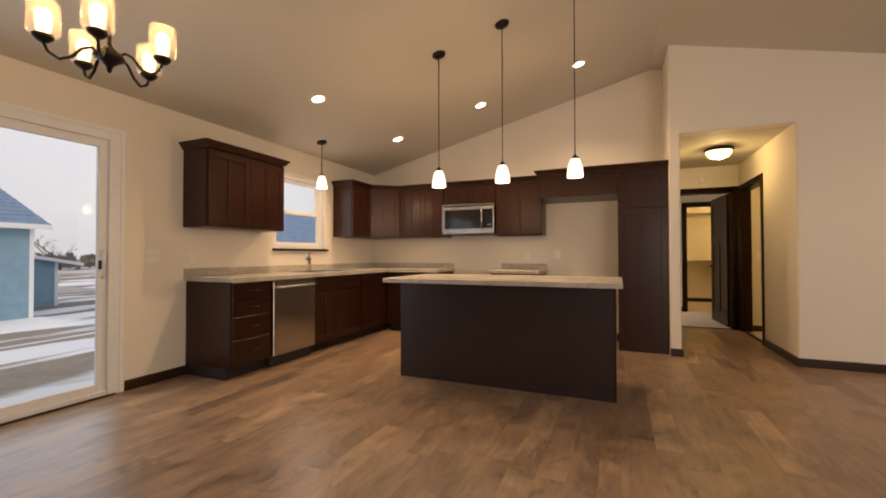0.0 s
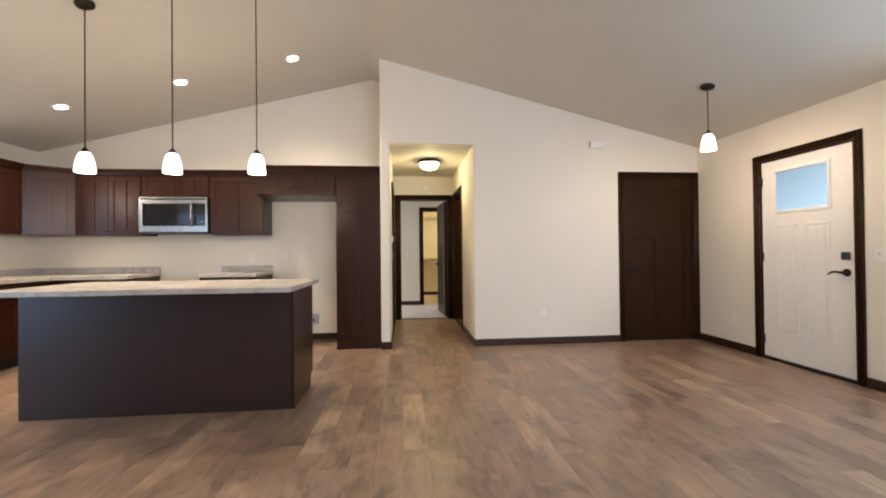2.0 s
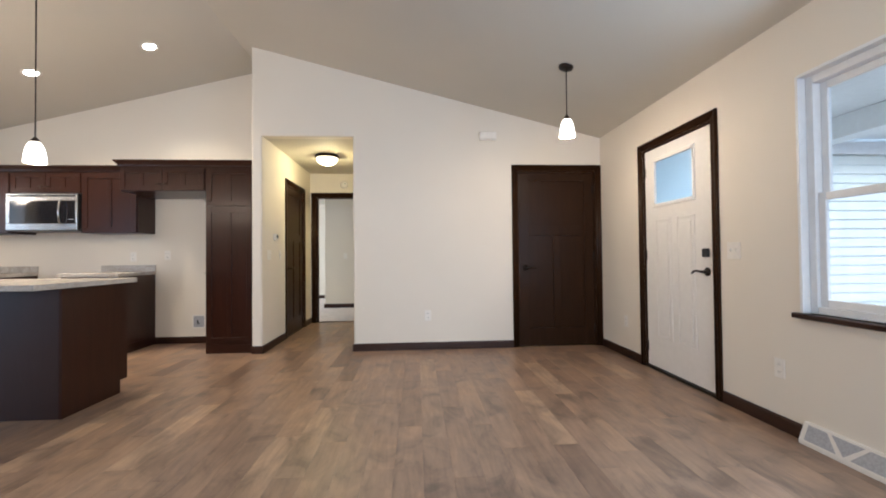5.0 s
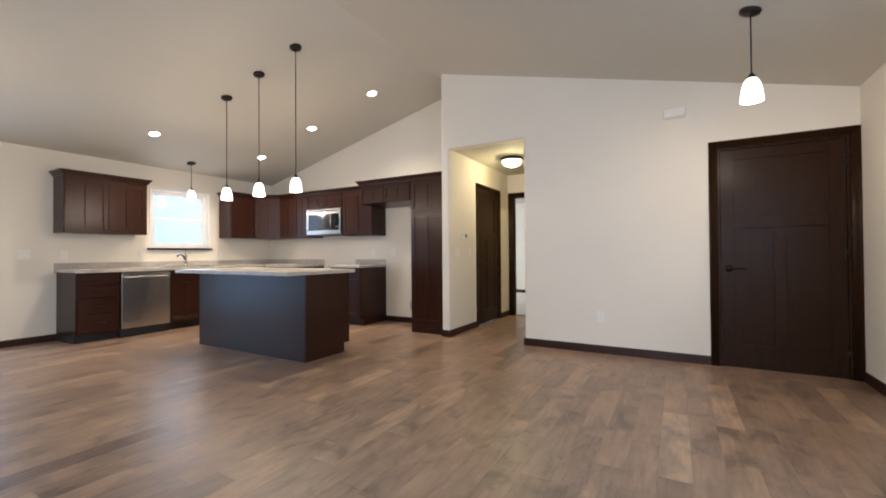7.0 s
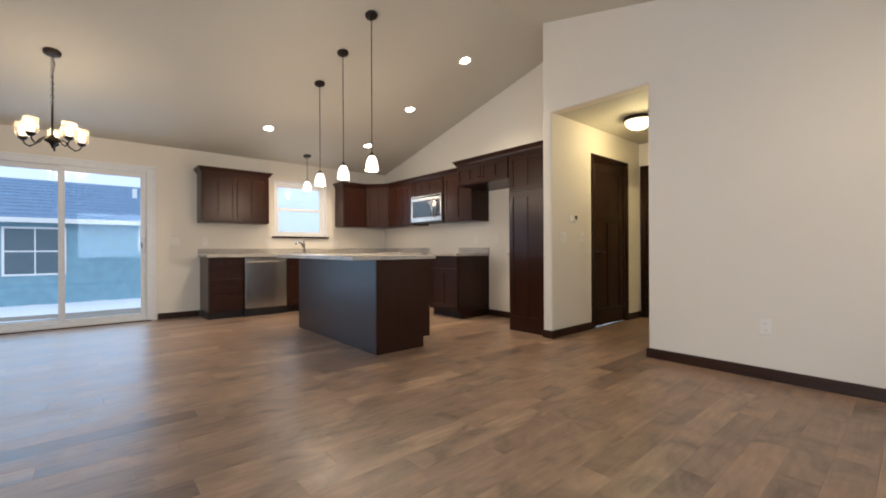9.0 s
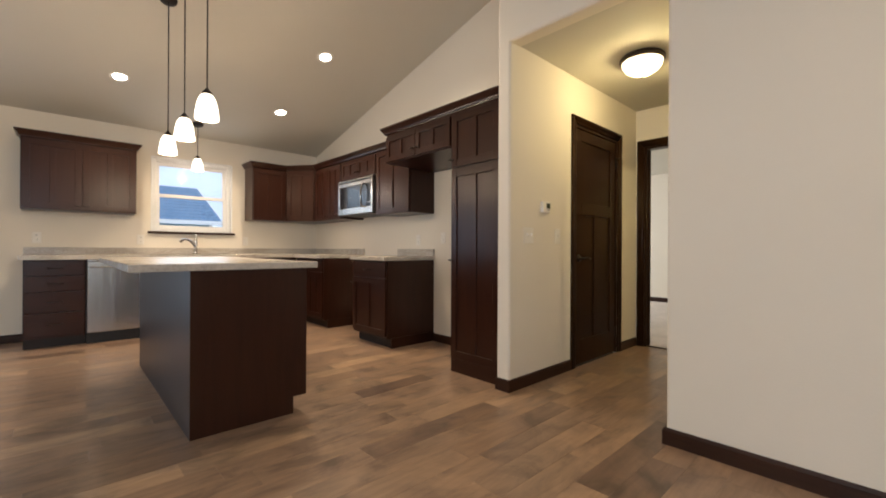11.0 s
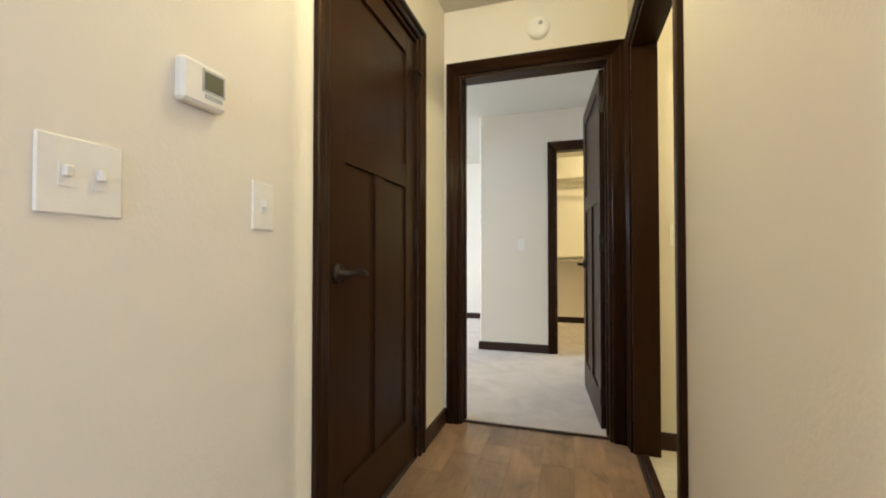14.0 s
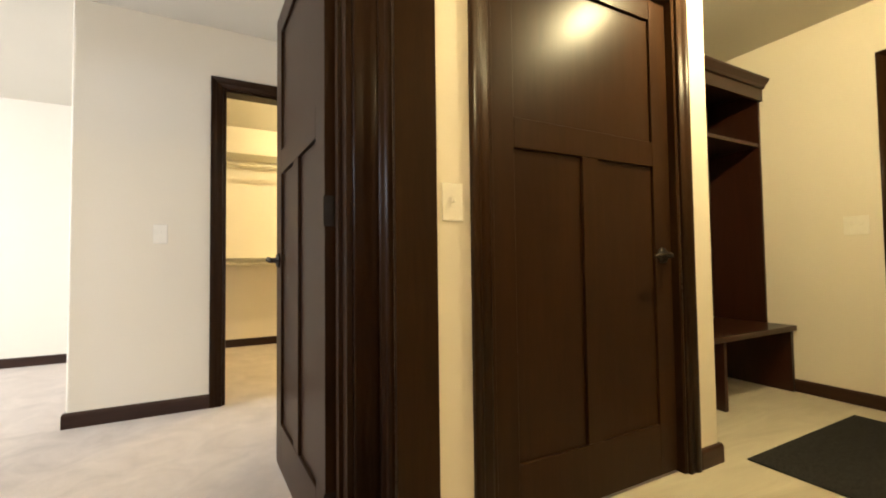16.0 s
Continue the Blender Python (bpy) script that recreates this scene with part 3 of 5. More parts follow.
def lever(parent, x, y, z, way, face=-1, mat=None, drop=0.006):
    """Wavy lever handle on a round rose; way: +1 or -1, the side to which the lever points."""
    bm = bmesh.new()
    lathe(bm, [(0, 0), (0.033, 0), (0.033, 0.006), (0.026, 0.012), (0.012, 0.014), (0.011, 0.045), (0, 0.047)], 20)
    bmesh.ops.rotate(bm, verts=bm.verts[:], cent=(0, 0, 0), matrix=Matrix.Rotation(radians(90 * (1 if face < 0 else -1)), 3, "X"))
    pts = [(0, face * 0.040, 0), (way * 0.02, face * 0.050, 0.002), (way * 0.05, face * 0.052, 0.008), (way * 0.085, face * 0.050, 0.002), (way * 0.115, face * 0.048, -drop)]
    tube(bm, pts, [0.010, 0.009, 0.0085, 0.008, 0.006], 8)
    bmesh.ops.translate(bm, verts=bm.verts[:], vec=(x, y, z))
    return part("lever_handle", bm, mat or BRONZE, parent, "dark bronze wavy lever handle")


def craftsman_leaf(door, w, h, thick=0.035, handle_x=0.06, way=1, both=True, m=None, z0=0.01):
    """Three-panel leaf: one wide panel above two tall ones. Local x along its width, front face at y = 0."""
    st, ml, tr, mid0, mid1, br = 0.105, 0.085, 0.095, 1.29, 1.395, 0.215
    d = 0.011
    bm = bmesh.new()
    for x0, x1, za, zb in ((0, st, z0, h), (w - st, w, z0, h), (st, w - st, z0, br), (st, w - st, mid0, mid1), (st, w - st, h - tr, h), (w / 2 - ml / 2, w / 2 + ml / 2, br, mid0)):
        box(bm, x0, x1, 0, thick, za, zb, b=0.0015)
    leaf = part("leaf", bm, DOOR_WOOD, door)
    if m is not None:
        leaf.matrix_basis = m
    for x0, x1, za, zb in ((st, w / 2 - ml / 2, br, mid0), (w / 2 + ml / 2, w - st, br, mid0), (st, w - st, mid1, h - tr)):
        part("panel", boxes((x0 - 0.004, x1 + 0.004, d, thick - d, za - 0.004, zb + 0.004)), DOOR_WOOD, leaf)
    lever(leaf, handle_x, 0, 0.915, way)
    if both:
        lever(leaf, handle_x, thick, 0.915, way, face=1)
    return leaf


def hinge(parent, x, y, z):
    bm = bmesh.new()
    box(bm, -0.016, 0.016, -0.004, 0.0, -0.045, 0.045, b=0.001)
    tube(bm, [(0, -0.008, -0.05), (0, -0.008, 0.05)], 0.0065, 8)
    bmesh.ops.translate(bm, verts=bm.verts[:], vec=(x, y, z))
    return part("hinge", bm, BRONZE, parent, "dark bronze butt hinge")


def room_door(name, m, width, label, leaf_in=0.03, handle_left=True, hinges=True, casing_left=True, casing_right=True, wall=0.11):
    door = thing(name, m, label, "door", kind="structure")
    casing(width, D_H, door, left=casing_left, right=casing_right)
    jamb(width, D_H, door, 0.0, wall)
    lw = width - 0.042
    hx = 0.062 if handle_left else lw - 0.062
    craftsman_leaf(door, lw, 2.018, handle_x=hx, way=1 if handle_left else -1, both=False, m=pose(0.021, leaf_in, 0))
    if hinges:
        for z in (0.2, 1.05, 1.82):
            hx = width - 0.02 if handle_left else 0.02
            hinge(door, hx, leaf_in - 0.001, z)
            if z > 1.5:
                bm = bmesh.new()
                tube(bm, [(hx - 0.035, leaf_in - 0.02, z + 0.055), (hx, leaf_in - 0.012, z + 0.053), (hx + 0.03, leaf_in - 0.03, z + 0.055)], 0.005, 6)
                part("hinge_pin_stop", bm, BRONZE, door, "small dark hinge pin door stop")
    return door


room_door("door_1", pose(CD0, N, 0), CD1 - CD0, "closed dark-stained three-panel closet door with dark casing", leaf_in=0.010)
room_door("door_2", pose(HALL_L, HD0, 0, 0, 0, 90), HD1 - HD0, "closed dark-stained three-panel hallway closet door", leaf_in=0.012)
room_door("door_3", pose(MD0, HALL_END, 0), MD1 - MD0, "closed dark-stained three-panel mudroom closet door", handle_left=False)
room_door("door_4", pose(MUD_E, GD1, 0, 0, 0, -90), GD1 - GD0, "dark-stained door to the garage", handle_left=False)

# open bedroom door, hinged on its right jamb
bed = thing("door_5", pose(BD0, HALL_END, 0), "open dark-stained bedroom door swung into the room", "door", kind="structure")
casing(BD1 - BD0, D_H, bed, w=0.072)
jamb(BD1 - BD0, D_H, bed, 0.0, 0.115)
part("door_stop", boxes((0.018, 0.03, 0.045, 0.078, 0, D_H - 0.018), (BD1 - BD0 - 0.03, BD1 - BD0 - 0.018, 0.045, 0.078, 0, D_H - 0.018), b=0.001), DOOR_WOOD, bed)
LEAF_W = BD1 - BD0 - 0.042
leaf_pose = pose(BD1 - BD0 - 0.021, 0.112, 0, 0, 0, 94.4) @ pose(0, -0.002, 0)
craftsman_leaf(bed, LEAF_W, 2.018, handle_x=LEAF_W - 0.062, way=-1, m=leaf_pose, z0=0.022)
for z in (0.2, 1.05, 1.82):
    part("hinge", boxes((BD1 - BD0 - 0.0205, BD1 - BD0 - 0.0175, 0.075, 0.113, z - 0.045, z + 0.045), b=0.0005), BRONZE, bed, "dark bronze butt hinge")
    bmh = bmesh.new()
    tube(bmh, [(BD1 - BD0 - 0.021, 0.119, z - 0.05), (BD1 - BD0 - 0.021, 0.119, z + 0.05)], 0.0065, 8)
    part("hinge_pin", bmh, BRONZE, bed)
    part("hinge", boxes((BD1 - BD0 - 0.058, BD1 - BD0 - 0.022, 0.1075, 0.1105, z - 0.045, z + 0.045), b=0.0005), BRONZE, bed, "dark bronze butt hinge")

# cased opening to the mudroom, and the walk-in doorway
cased = thing("door_6", pose(HALL_R, CO1, 0, 0, 0, -90), "cased opening in dark-stained wood without a door", "doorway", kind="structure")
casing(CO1 - CO0, D_H, cased, w=0.066)
jamb(CO1 - CO0, D_H, cased, 0.0, 0.12)
walkin = thing("door_7", pose(1.53, WIC_Y, 0.012), "dark-cased walk-in closet doorway", "doorway", kind="structure")
casing(2.27 - 1.53, D_H - 0.012, walkin)
jamb(2.27 - 1.53, D_H - 0.012, walkin, 0.0, 0.11)

# ---- entry door ----
entry = thing("door_8", pose(E, ED1, 0, 0, 0, -90), "closed white steel entry door with a small window", "door", kind="structure")
EDW = ED1 - ED0
casing(EDW, D_H, entry, w=0.062)
jamb(EDW, D_H, entry, 0.0, 0.145)
lw, lx = EDW - 0.042, 0.021
gx0, gx1, gz0, gz1 = 0.17, 0.70, 1.50, 1.905
bm = boxes((lx, gx0, 0.012, 0.056, 0.03, 2.018), (gx1, lx + lw, 0.012, 0.056, 0.03, 2.018), (gx0, gx1, 0.012, 0.056, 0.03, gz0), (gx0, gx1, 0.012, 0.056, gz1, 2.018))
leaf = part("leaf", bm, WHITE_PAINT, entry, "white painted steel leaf")
part("lite_frame", boxes((gx0 - 0.020, gx0 + 0.012, 0.002, 0.014, gz0 - 0.020, gz1 + 0.020), (gx1 - 0.012, gx1 + 0.020, 0.002, 0.014, gz0 - 0.020, gz1 + 0.020),
                         (gx0 + 0.012, gx1 - 0.012, 0.002, 0.014, gz0 - 0.020, gz0 + 0.012), (gx0 + 0.012, gx1 - 0.012, 0.002, 0.014, gz1 - 0.012, gz1 + 0.020), b=0.003), WHITE_PAINT, leaf)
pane = part("pane", boxes((gx0, gx1, 0.03, 0.036, gz0, gz1)), FROSTED, leaf, "pale frosted door pane")
pane.visible_shadow = False
for a, c in ((0.175, 0.405), (0.475, 0.705)):
    bm = bmesh.new()
    for x0, x1, za, zb in ((a, a + 0.022, 0.30, 1.37), (c - 0.022, c, 0.30, 1.37), (a + 0.022, c - 0.022, 0.30, 0.322), (a + 0.022, c - 0.022, 1.348, 1.37)):
        box(bm, x0, x1, 0.0062, 0.013, za, zb, b=0.0028)
    box(bm, a + 0.045, c - 0.045, 0.0072, 0.013, 0.345, 1.325, b=0.0040)
    part("panel", bm, WHITE_PAINT, leaf)
lever(leaf, lx + lw - 0.065, 0.012, 0.92, -1, drop=0.02)
part("keypad_deadbolt", boxes((lx + lw - 0.097, lx + lw - 0.033, -0.012, 0.012, 1.03, 1.095), b=0.006), BLACK_PLASTIC, leaf, "square black deadbolt housing")
for z in (0.2, 1.05, 1.82):
    hinge(entry, 0.021, 0.011, z)
part("sill", boxes((0, EDW, -0.006, 0.14, 0, 0.022), b=0.004), BRONZE, entry, "dark metal door sill")


# ---- windows ----
def double_hung(name, m, width, z0, z1, depth, label, rail=None):
    """Window in a drywall-wrapped opening: local x along the wall, y into the wall."""
    win = thing(name, m, label, "window", kind="structure")
    f, mid = 0.055, rail or (z0 + z1) / 2
    part("liner", boxes((-0.006, 0.012, -0.006, depth, z0, z1), (width - 0.012, width + 0.006, -0.006, depth, z0, z1), (0.012, width - 0.012, -0.006, depth, z1 - 0.012, z1 + 0.006), b=0.002), WHITE_VINYL, win)
    fy = depth - 0.01
    part("window_frame", boxes((0.012, f, fy - 0.05, fy + 0.03, z0, z1 - 0.012), (width - f, width - 0.012, fy - 0.05, fy + 0.03, z0, z1 - 0.012),
                               (f, width - f, fy - 0.05, fy + 0.03, z1 - f, z1 - 0.012), (f, width - f, fy - 0.05, fy + 0.03, z0, z0 + 0.04), b=0.003), WHITE_VINYL, win)
    for nm, a, c, off in (("lower_sash", z0 + 0.04, mid + 0.02, -0.02), ("upper_sash", mid - 0.02, z1 - f, 0.008)):
        s = part(nm, boxes((f, f + 0.04, fy + off - 0.012, fy + off + 0.012, a, c), (width - f - 0.04, width - f, fy + off - 0.012, fy + off + 0.012, a, c),
                           (f + 0.04, width - f - 0.04, fy + off - 0.012, fy + off + 0.012, a, a + 0.042), (f + 0.04, width - f - 0.04, fy + off - 0.012, fy + off + 0.012, c - 0.042, c), b=0.003), WHITE_VINYL, win)
        p = part("pane", boxes((f + 0.04, width - f - 0.04, fy + off - 0.003, fy + off + 0.003, a + 0.042, c - 0.042)), PANE, s)
        p.visible_shadow = False
    part("window_sill", boxes((-0.035, width + 0.035, -0.035, depth - 0.02, z0 - 0.028, z0), b=0.004), TRIM_WOOD_X, win, "dark stained wooden sill")
    return win


double_hung("window_1", pose(W, KW0, 0, 0, 0, 90), KW1 - KW0, KW_B, KW_T, 0.105, "white vinyl double-hung window over the kitchen sink", 1.645)
double_hung("window_2", pose(E, EW1, 0, 0, 0, -90), EW1 - EW0, EW_B, EW_T, 0.10, "large white vinyl double-hung window with a dark sill", 1.365)
double_hung("window_3", pose(W, 8.0, 0, 0, 0, 90), 2.4, 0.75, 2.1, 0.105, "white vinyl bedroom window")

# assumed window out of view, put round the added south fill light
double_hung("added_south_window", pose(4.3, SOUTH, 0, 0, 0, 180), 2.4, 0.8, 2.1, 0.1, "added white vinyl window, out of view, for fill light from the south")

# sliding patio door
slider = thing("sliding_door", pose(W, SL0, 0, 0, 0, 90), "white vinyl sliding patio door with two glass panels", "patio door", kind="structure")
sw = SL1 - SL0
part("door_frame", boxes((-0.03, 0.05, -0.012, 0.12, 0, SL_H + 0.02), (sw - 0.05, sw + 0.03, -0.012, 0.12, 0, SL_H + 0.02), (0.05, sw - 0.05, -0.012, 0.12, SL_H - 0.045, SL_H + 0.02),
                         (0.05, sw - 0.05, -0.005, 0.12, 0, 0.045), b=0.004), WHITE_VINYL, slider)
part("track", boxes((0.0, sw, -0.03, -0.006, 0, 0.012), b=0.002), TRIM_WOOD_X, slider, "dark threshold strip")
for nm, a, c, y in (("fixed_panel", 0.05, sw / 2 + 0.03, 0.078), ("sliding_panel", sw / 2 - 0.03, sw - 0.05, 0.030)):
    s = part(nm, boxes((a, a + 0.062, y - 0.018, y + 0.018, 0.045, SL_H - 0.045), (c - 0.062, c, y - 0.018, y + 0.018, 0.045, SL_H - 0.045),
                       (a + 0.062, c - 0.062, y - 0.018, y + 0.018, 0.045, 0.105), (a + 0.062, c - 0.062, y - 0.018, y + 0.018, SL_H - 0.107, SL_H - 0.045), b=0.003), WHITE_VINYL, slider)
    p = part("pane", boxes((a + 0.062, c - 0.062, y - 0.003, y + 0.003, 0.105, SL_H - 0.107)), PANE, s)
    p.visible_shadow = False
    if nm == "sliding_panel":
        bm = bmesh.new()
        tube(bm, [(c - 0.03, y - 0.018, 0.93), (c - 0.034, y - 0.05, 0.95), (c - 0.038, y - 0.06, 1.04), (c - 0.034, y - 0.05, 1.13), (c - 0.03, y - 0.018, 1.15)], 0.010, 8)
        part("pull_handle", bm, WHITE_VINYL, s)
        part("latch", boxes((c - 0.062, c - 0.04, y - 0.03, y - 0.018, 1.0, 1.07), b=0.003), BLACK_PLASTIC, s, "small black latch")
part("stop_trim", boxes((sw + 0.03, sw + 0.062, -0.014, 0.0, 0, SL_H + 0.052), (-0.062, -0.03, -0.014, 0.0, 0, SL_H + 0.052), (-0.03, sw + 0.03, -0.014, 0.0, SL_H + 0.02, SL_H + 0.052), b=0.003), WHITE_VINYL, slider)

# ---- kitchen cabinets ----
def bar_pull(parent, x, z, length=0.10, upright=False, y=0.0):
    bm = bmesh.new()
    h = length / 2
    pts = [(-h, 0, 0), (-h, -0.022, 0), (-h * 0.5, -0.029, 0), (h * 0.5, -0.029, 0), (h, -0.022, 0), (h, 0, 0)]
    tube(bm, pts, 0.0048, 6)
    if upright:
        bmesh.ops.rotate(bm, verts=bm.verts[:], cent=(0, 0, 0), matrix=Matrix.Rotation(radians(90), 3, "Y"))
    bmesh.ops.translate(bm, verts=bm.verts[:], vec=(x, y, z))
    return part("pull_handle", bm, BRONZE, parent, "dark bronze pull")


def knob(parent, x, z, y=0.0):
    bm = bmesh.new()
    tube(bm, [(0, 0, 0), (0, -0.02, 0)], 0.005, 8)
    tube(bm, [(-0.028, -0.024, 0), (0, -0.026, 0), (0.028, -0.024, 0)], [0.005, 0.0065, 0.005], 8)
    bmesh.ops.translate(bm, verts=bm.verts[:], vec=(x, y, z))
    return part("knob", bm, BRONZE, parent, "dark bronze T-shaped knob")


def shaker_door(parent, x0, x1, z0, z1, front, handle=None, mullion=True, name="door", st=0.058):
    """Shaker door whose face is at y = front; handle: (x, z, upright) in the unit's own measure."""
    t, d = 0.020, 0.010
    door = part(name, boxes((x0 + st - 0.003, x1 - st + 0.003, front + d, front + t - 0.001, z0 + st - 0.003, z1 - st + 0.003)), ESPRESSO, parent)
    cx = (x0 + x1) / 2
    bars = [("stile", x0, x0 + st, z0, z1, t), ("stile", x1 - st, x1, z0, z1, t), ("rail", x0 + st, x1 - st, z0, z0 + st, t), ("rail", x0 + st, x1 - st, z1 - st, z1, t)]
    if mullion:
        bars.append(("mullion", cx - 0.024, cx + 0.024, z0 + st, z1 - st, d + 0.001))
    for nm, a, c, e, g, th in bars:
        part(nm, boxes((a, c, front, front + th, e, g), b=0.0012), ESPRESSO_H if nm == "rail" else ESPRESSO, door)
    if handle:
        knob(door, handle[0], handle[1], front)
    return door


def drawer_front(parent, x0, x1, z0, z1, front, pull=True):
    d = part("drawer", boxes((x0, x1, front, front + 0.02, z0, z1), b=0.0025), ESPRESSO_H, parent)
    if pull:
        bar_pull(d, (x0 + x1) / 2, (z0 + z1) / 2, 0.11, False, front)
    return d


CROWN = [(0, 0), (0.012, 0), (0.018, 0.018), (0.036, 0.040), (0.045, 0.050), (0.045, 0.062), (0, 0.062)]
U_B, U_T, C_Z = 1.37, 2.10, 2.092


def upper_unit(name, m, w, z0, z1, depth, doors, label, group="wall cabinets"):
    """Wall cabinet; local x along the wall, face at y = 0, back at y = depth."""
    cab = thing(name, m, label, "cabinet", group)
    part("body", boxes((0, w, 0.021, depth, z0, z1), b=0.0015), ESPRESSO, cab)
    part("face_frame", boxes((0, w, 0.012, 0.0205, z0, z0 + 0.03), (0, w, 0.012, 0.0205, z1 - 0.05, z1), (0, 0.02, 0.012, 0.0205, z0 + 0.03, z1 - 0.05), (w - 0.02, w, 0.012, 0.0205, z0 + 0.03, z1 - 0.05)), ESPRESSO_H, cab)
    n = len(doors)
    for i, hx in enumerate(doors):
        a, c = 0.008 + i * (w - 0.016) / n + 0.002, 0.008 + (i + 1) * (w - 0.016) / n - 0.002
        short = z1 - z0 < 0.5
        hz = z0 + 0.05 if not short else z0 + 0.075
        shaker_door(cab, a, c, z0 + 0.01, z1 - 0.03, -0.008, (a + 0.03 if hx == "l" else c - 0.03, hz), True, st=0.05 if short else 0.058)
    return cab


UF = K - 0.335
UC_W = W + 0.325
upper_unit("wall_cabinet", pose(UC_W, 2.79, 0, 0, 0, 90), 0.925, U_B, U_T, 0.325, ("r", "l"), "dark espresso shaker wall cabinet with two doors above the counter")
upper_unit("wall_cabinet", pose(UC_W, 4.975, 0, 0, 0, 90), 0.455, U_B, U_T, 0.325, ("r",), "dark espresso shaker wall cabinet beside the window")
upper_unit("wall_cabinet", pose(-2.72, UF, 0), 0.725, U_B, U_T, 0.335, ("r", "l"), "dark espresso shaker wall cabinet with two doors beside the microwave")
upper_unit("wall_cabinet", pose(-1.993, UF, 0), 0.778, 1.835, U_T, 0.335, ("r", "l"), "short dark espresso wall cabinet over the microwave")
upper_unit("wall_cabinet", pose(-1.213, UF, 0), 0.625, U_B, U_T, 0.335, ("l",), "dark espresso shaker wall cabinet beside the refrigerator space")

# diagonal corner cabinet
p0, p1 = Vector((UC_W, 5.432, 0)), Vector((-2.722, UF, 0))
dw = (p1 - p0).length
ang = math.degrees(math.atan2(p1.y - p0.y, p1.x - p0.x))
cab = thing("corner_wall_cabinet", pose(p0.x, p0.y, 0, 0, 0, ang), "dark espresso diagonal corner wall cabinet with one door", "cabinet", "wall cabinets")
inv = pose(p0.x, p0.y, 0, 0, 0, ang).inverted()
bm = bmesh.new()
outline = [p0, p1, Vector((-2.722, K, 0)), Vector((W, K, 0)), Vector((W, 5.432, 0))]
lo = [bm.verts.new(inv @ (q + Vector((0, 0, U_B)))) for q in outline]
hi = [bm.verts.new(inv @ (q + Vector((0, 0, U_T)))) for q in outline]
bm.faces.new(lo[::-1])
bm.faces.new(hi)
for i in range(5):
    bm.faces.new((lo[i], lo[(i + 1) % 5], hi[(i + 1) % 5], hi[i]))
bmesh.ops.recalc_face_normals(bm, faces=bm.faces[:])
part("body", bm, ESPRESSO, cab)
shaker_door(cab, 0.02, dw - 0.02, U_B + 0.01, U_T - 0.03, -0.021, (0.05, U_B + 0.06))

# deep cabinet over the refrigerator space, and the pantry
PF = 5.405
fridge_cab = upper_unit("refrigerator_cabinet", pose(-0.585, PF, 0), 0.912, 1.815, U_T - 0.005, K - PF, ("r", "l"), "deep dark espresso cabinet over the empty refrigerator space")
pan = thing("pantry_cabinet", pose(0.33, PF, 0), "tall dark espresso pantry cabinet with two shaker doors", "cabinet")
pw = 0.848 - 0.33
part("body", boxes((0, pw, 0.021, K - PF, 0.10, U_T - 0.005), b=0.0015), ESPRESSO, pan)
part("toe_kick", boxes((0, pw, 0.010, K - PF, 0, 0.10)), ESPRESSO_H, pan)
part("face_frame", boxes((0, pw, 0.011, 0.0205, 0.10, U_T - 0.005)), ESPRESSO, pan)
shaker_door(pan, 0.012, pw - 0.012, 0.12, 1.625, -0.008, (0.035, 0.90))
shaker_door(pan, 0.012, pw - 0.012, 1.645, U_T - 0.035, -0.008, (0.035, 1.70))


def crown(points, label):
    """Crown moulding along points given as (x, y, out x, out y)."""
    bm = bmesh.new()
    extrude_profile(bm, CROWN, [((x, y, C_Z), (ox, oy, 0)) for x, y, ox, oy in points])
    return solo("crown_moulding", bm, ESPRESSO_H, label, "moulding", "crown mouldings")


crown([(W, 2.79, 0, -1), (UC_W, 2.79, 1, -1), (UC_W, 3.715, 1, 1), (W, 3.715, 0, 1)], "dark espresso crown moulding on the wall cabinet")
crown([(W, 4.975, 0, -1), (UC_W, 4.975, 1, -1), (p0.x, p0.y, 1, -0.4), (p1.x, p1.y, 0.4, -1), (-0.62, UF, 0, -1)], "dark espresso crown moulding round the corner cabinets")
crown([(-0.585, K, -1, 0), (-0.585, PF, -1, -1), (0.849, PF, 0, -1)], "dark espresso crown moulding over pantry and refrigerator cabinet")

C_T, C_TH = 0.908, 0.038
B_T = C_T - C_TH - 0.001


def base_unit(name, m, w, depth, label, drawers=(), doors=(), toe=True):
    """Base cabinet; drawers: (z0, z1) rows across the width; doors: (x0, x1, z0, z1, handle side)."""
    cab = thing(name, m, label, "cabinet", "base cabinets")
    part("body", boxes((0, w, 0.021, depth, 0.10, B_T), b=0.0015), ESPRESSO, cab)
    if toe:
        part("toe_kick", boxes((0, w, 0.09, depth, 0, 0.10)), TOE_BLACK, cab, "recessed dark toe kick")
    for z0, z1 in drawers:
        drawer_front(cab, 0.012, w - 0.012, z0, z1, 0.0)
    for x0, x1, z0, z1, hs in doors:
        shaker_door(cab, x0, x1, z0, z1, 0.0, (x0 + 0.03 if hs == "l" else x1 - 0.03, z1 - 0.06), True)
    return cab


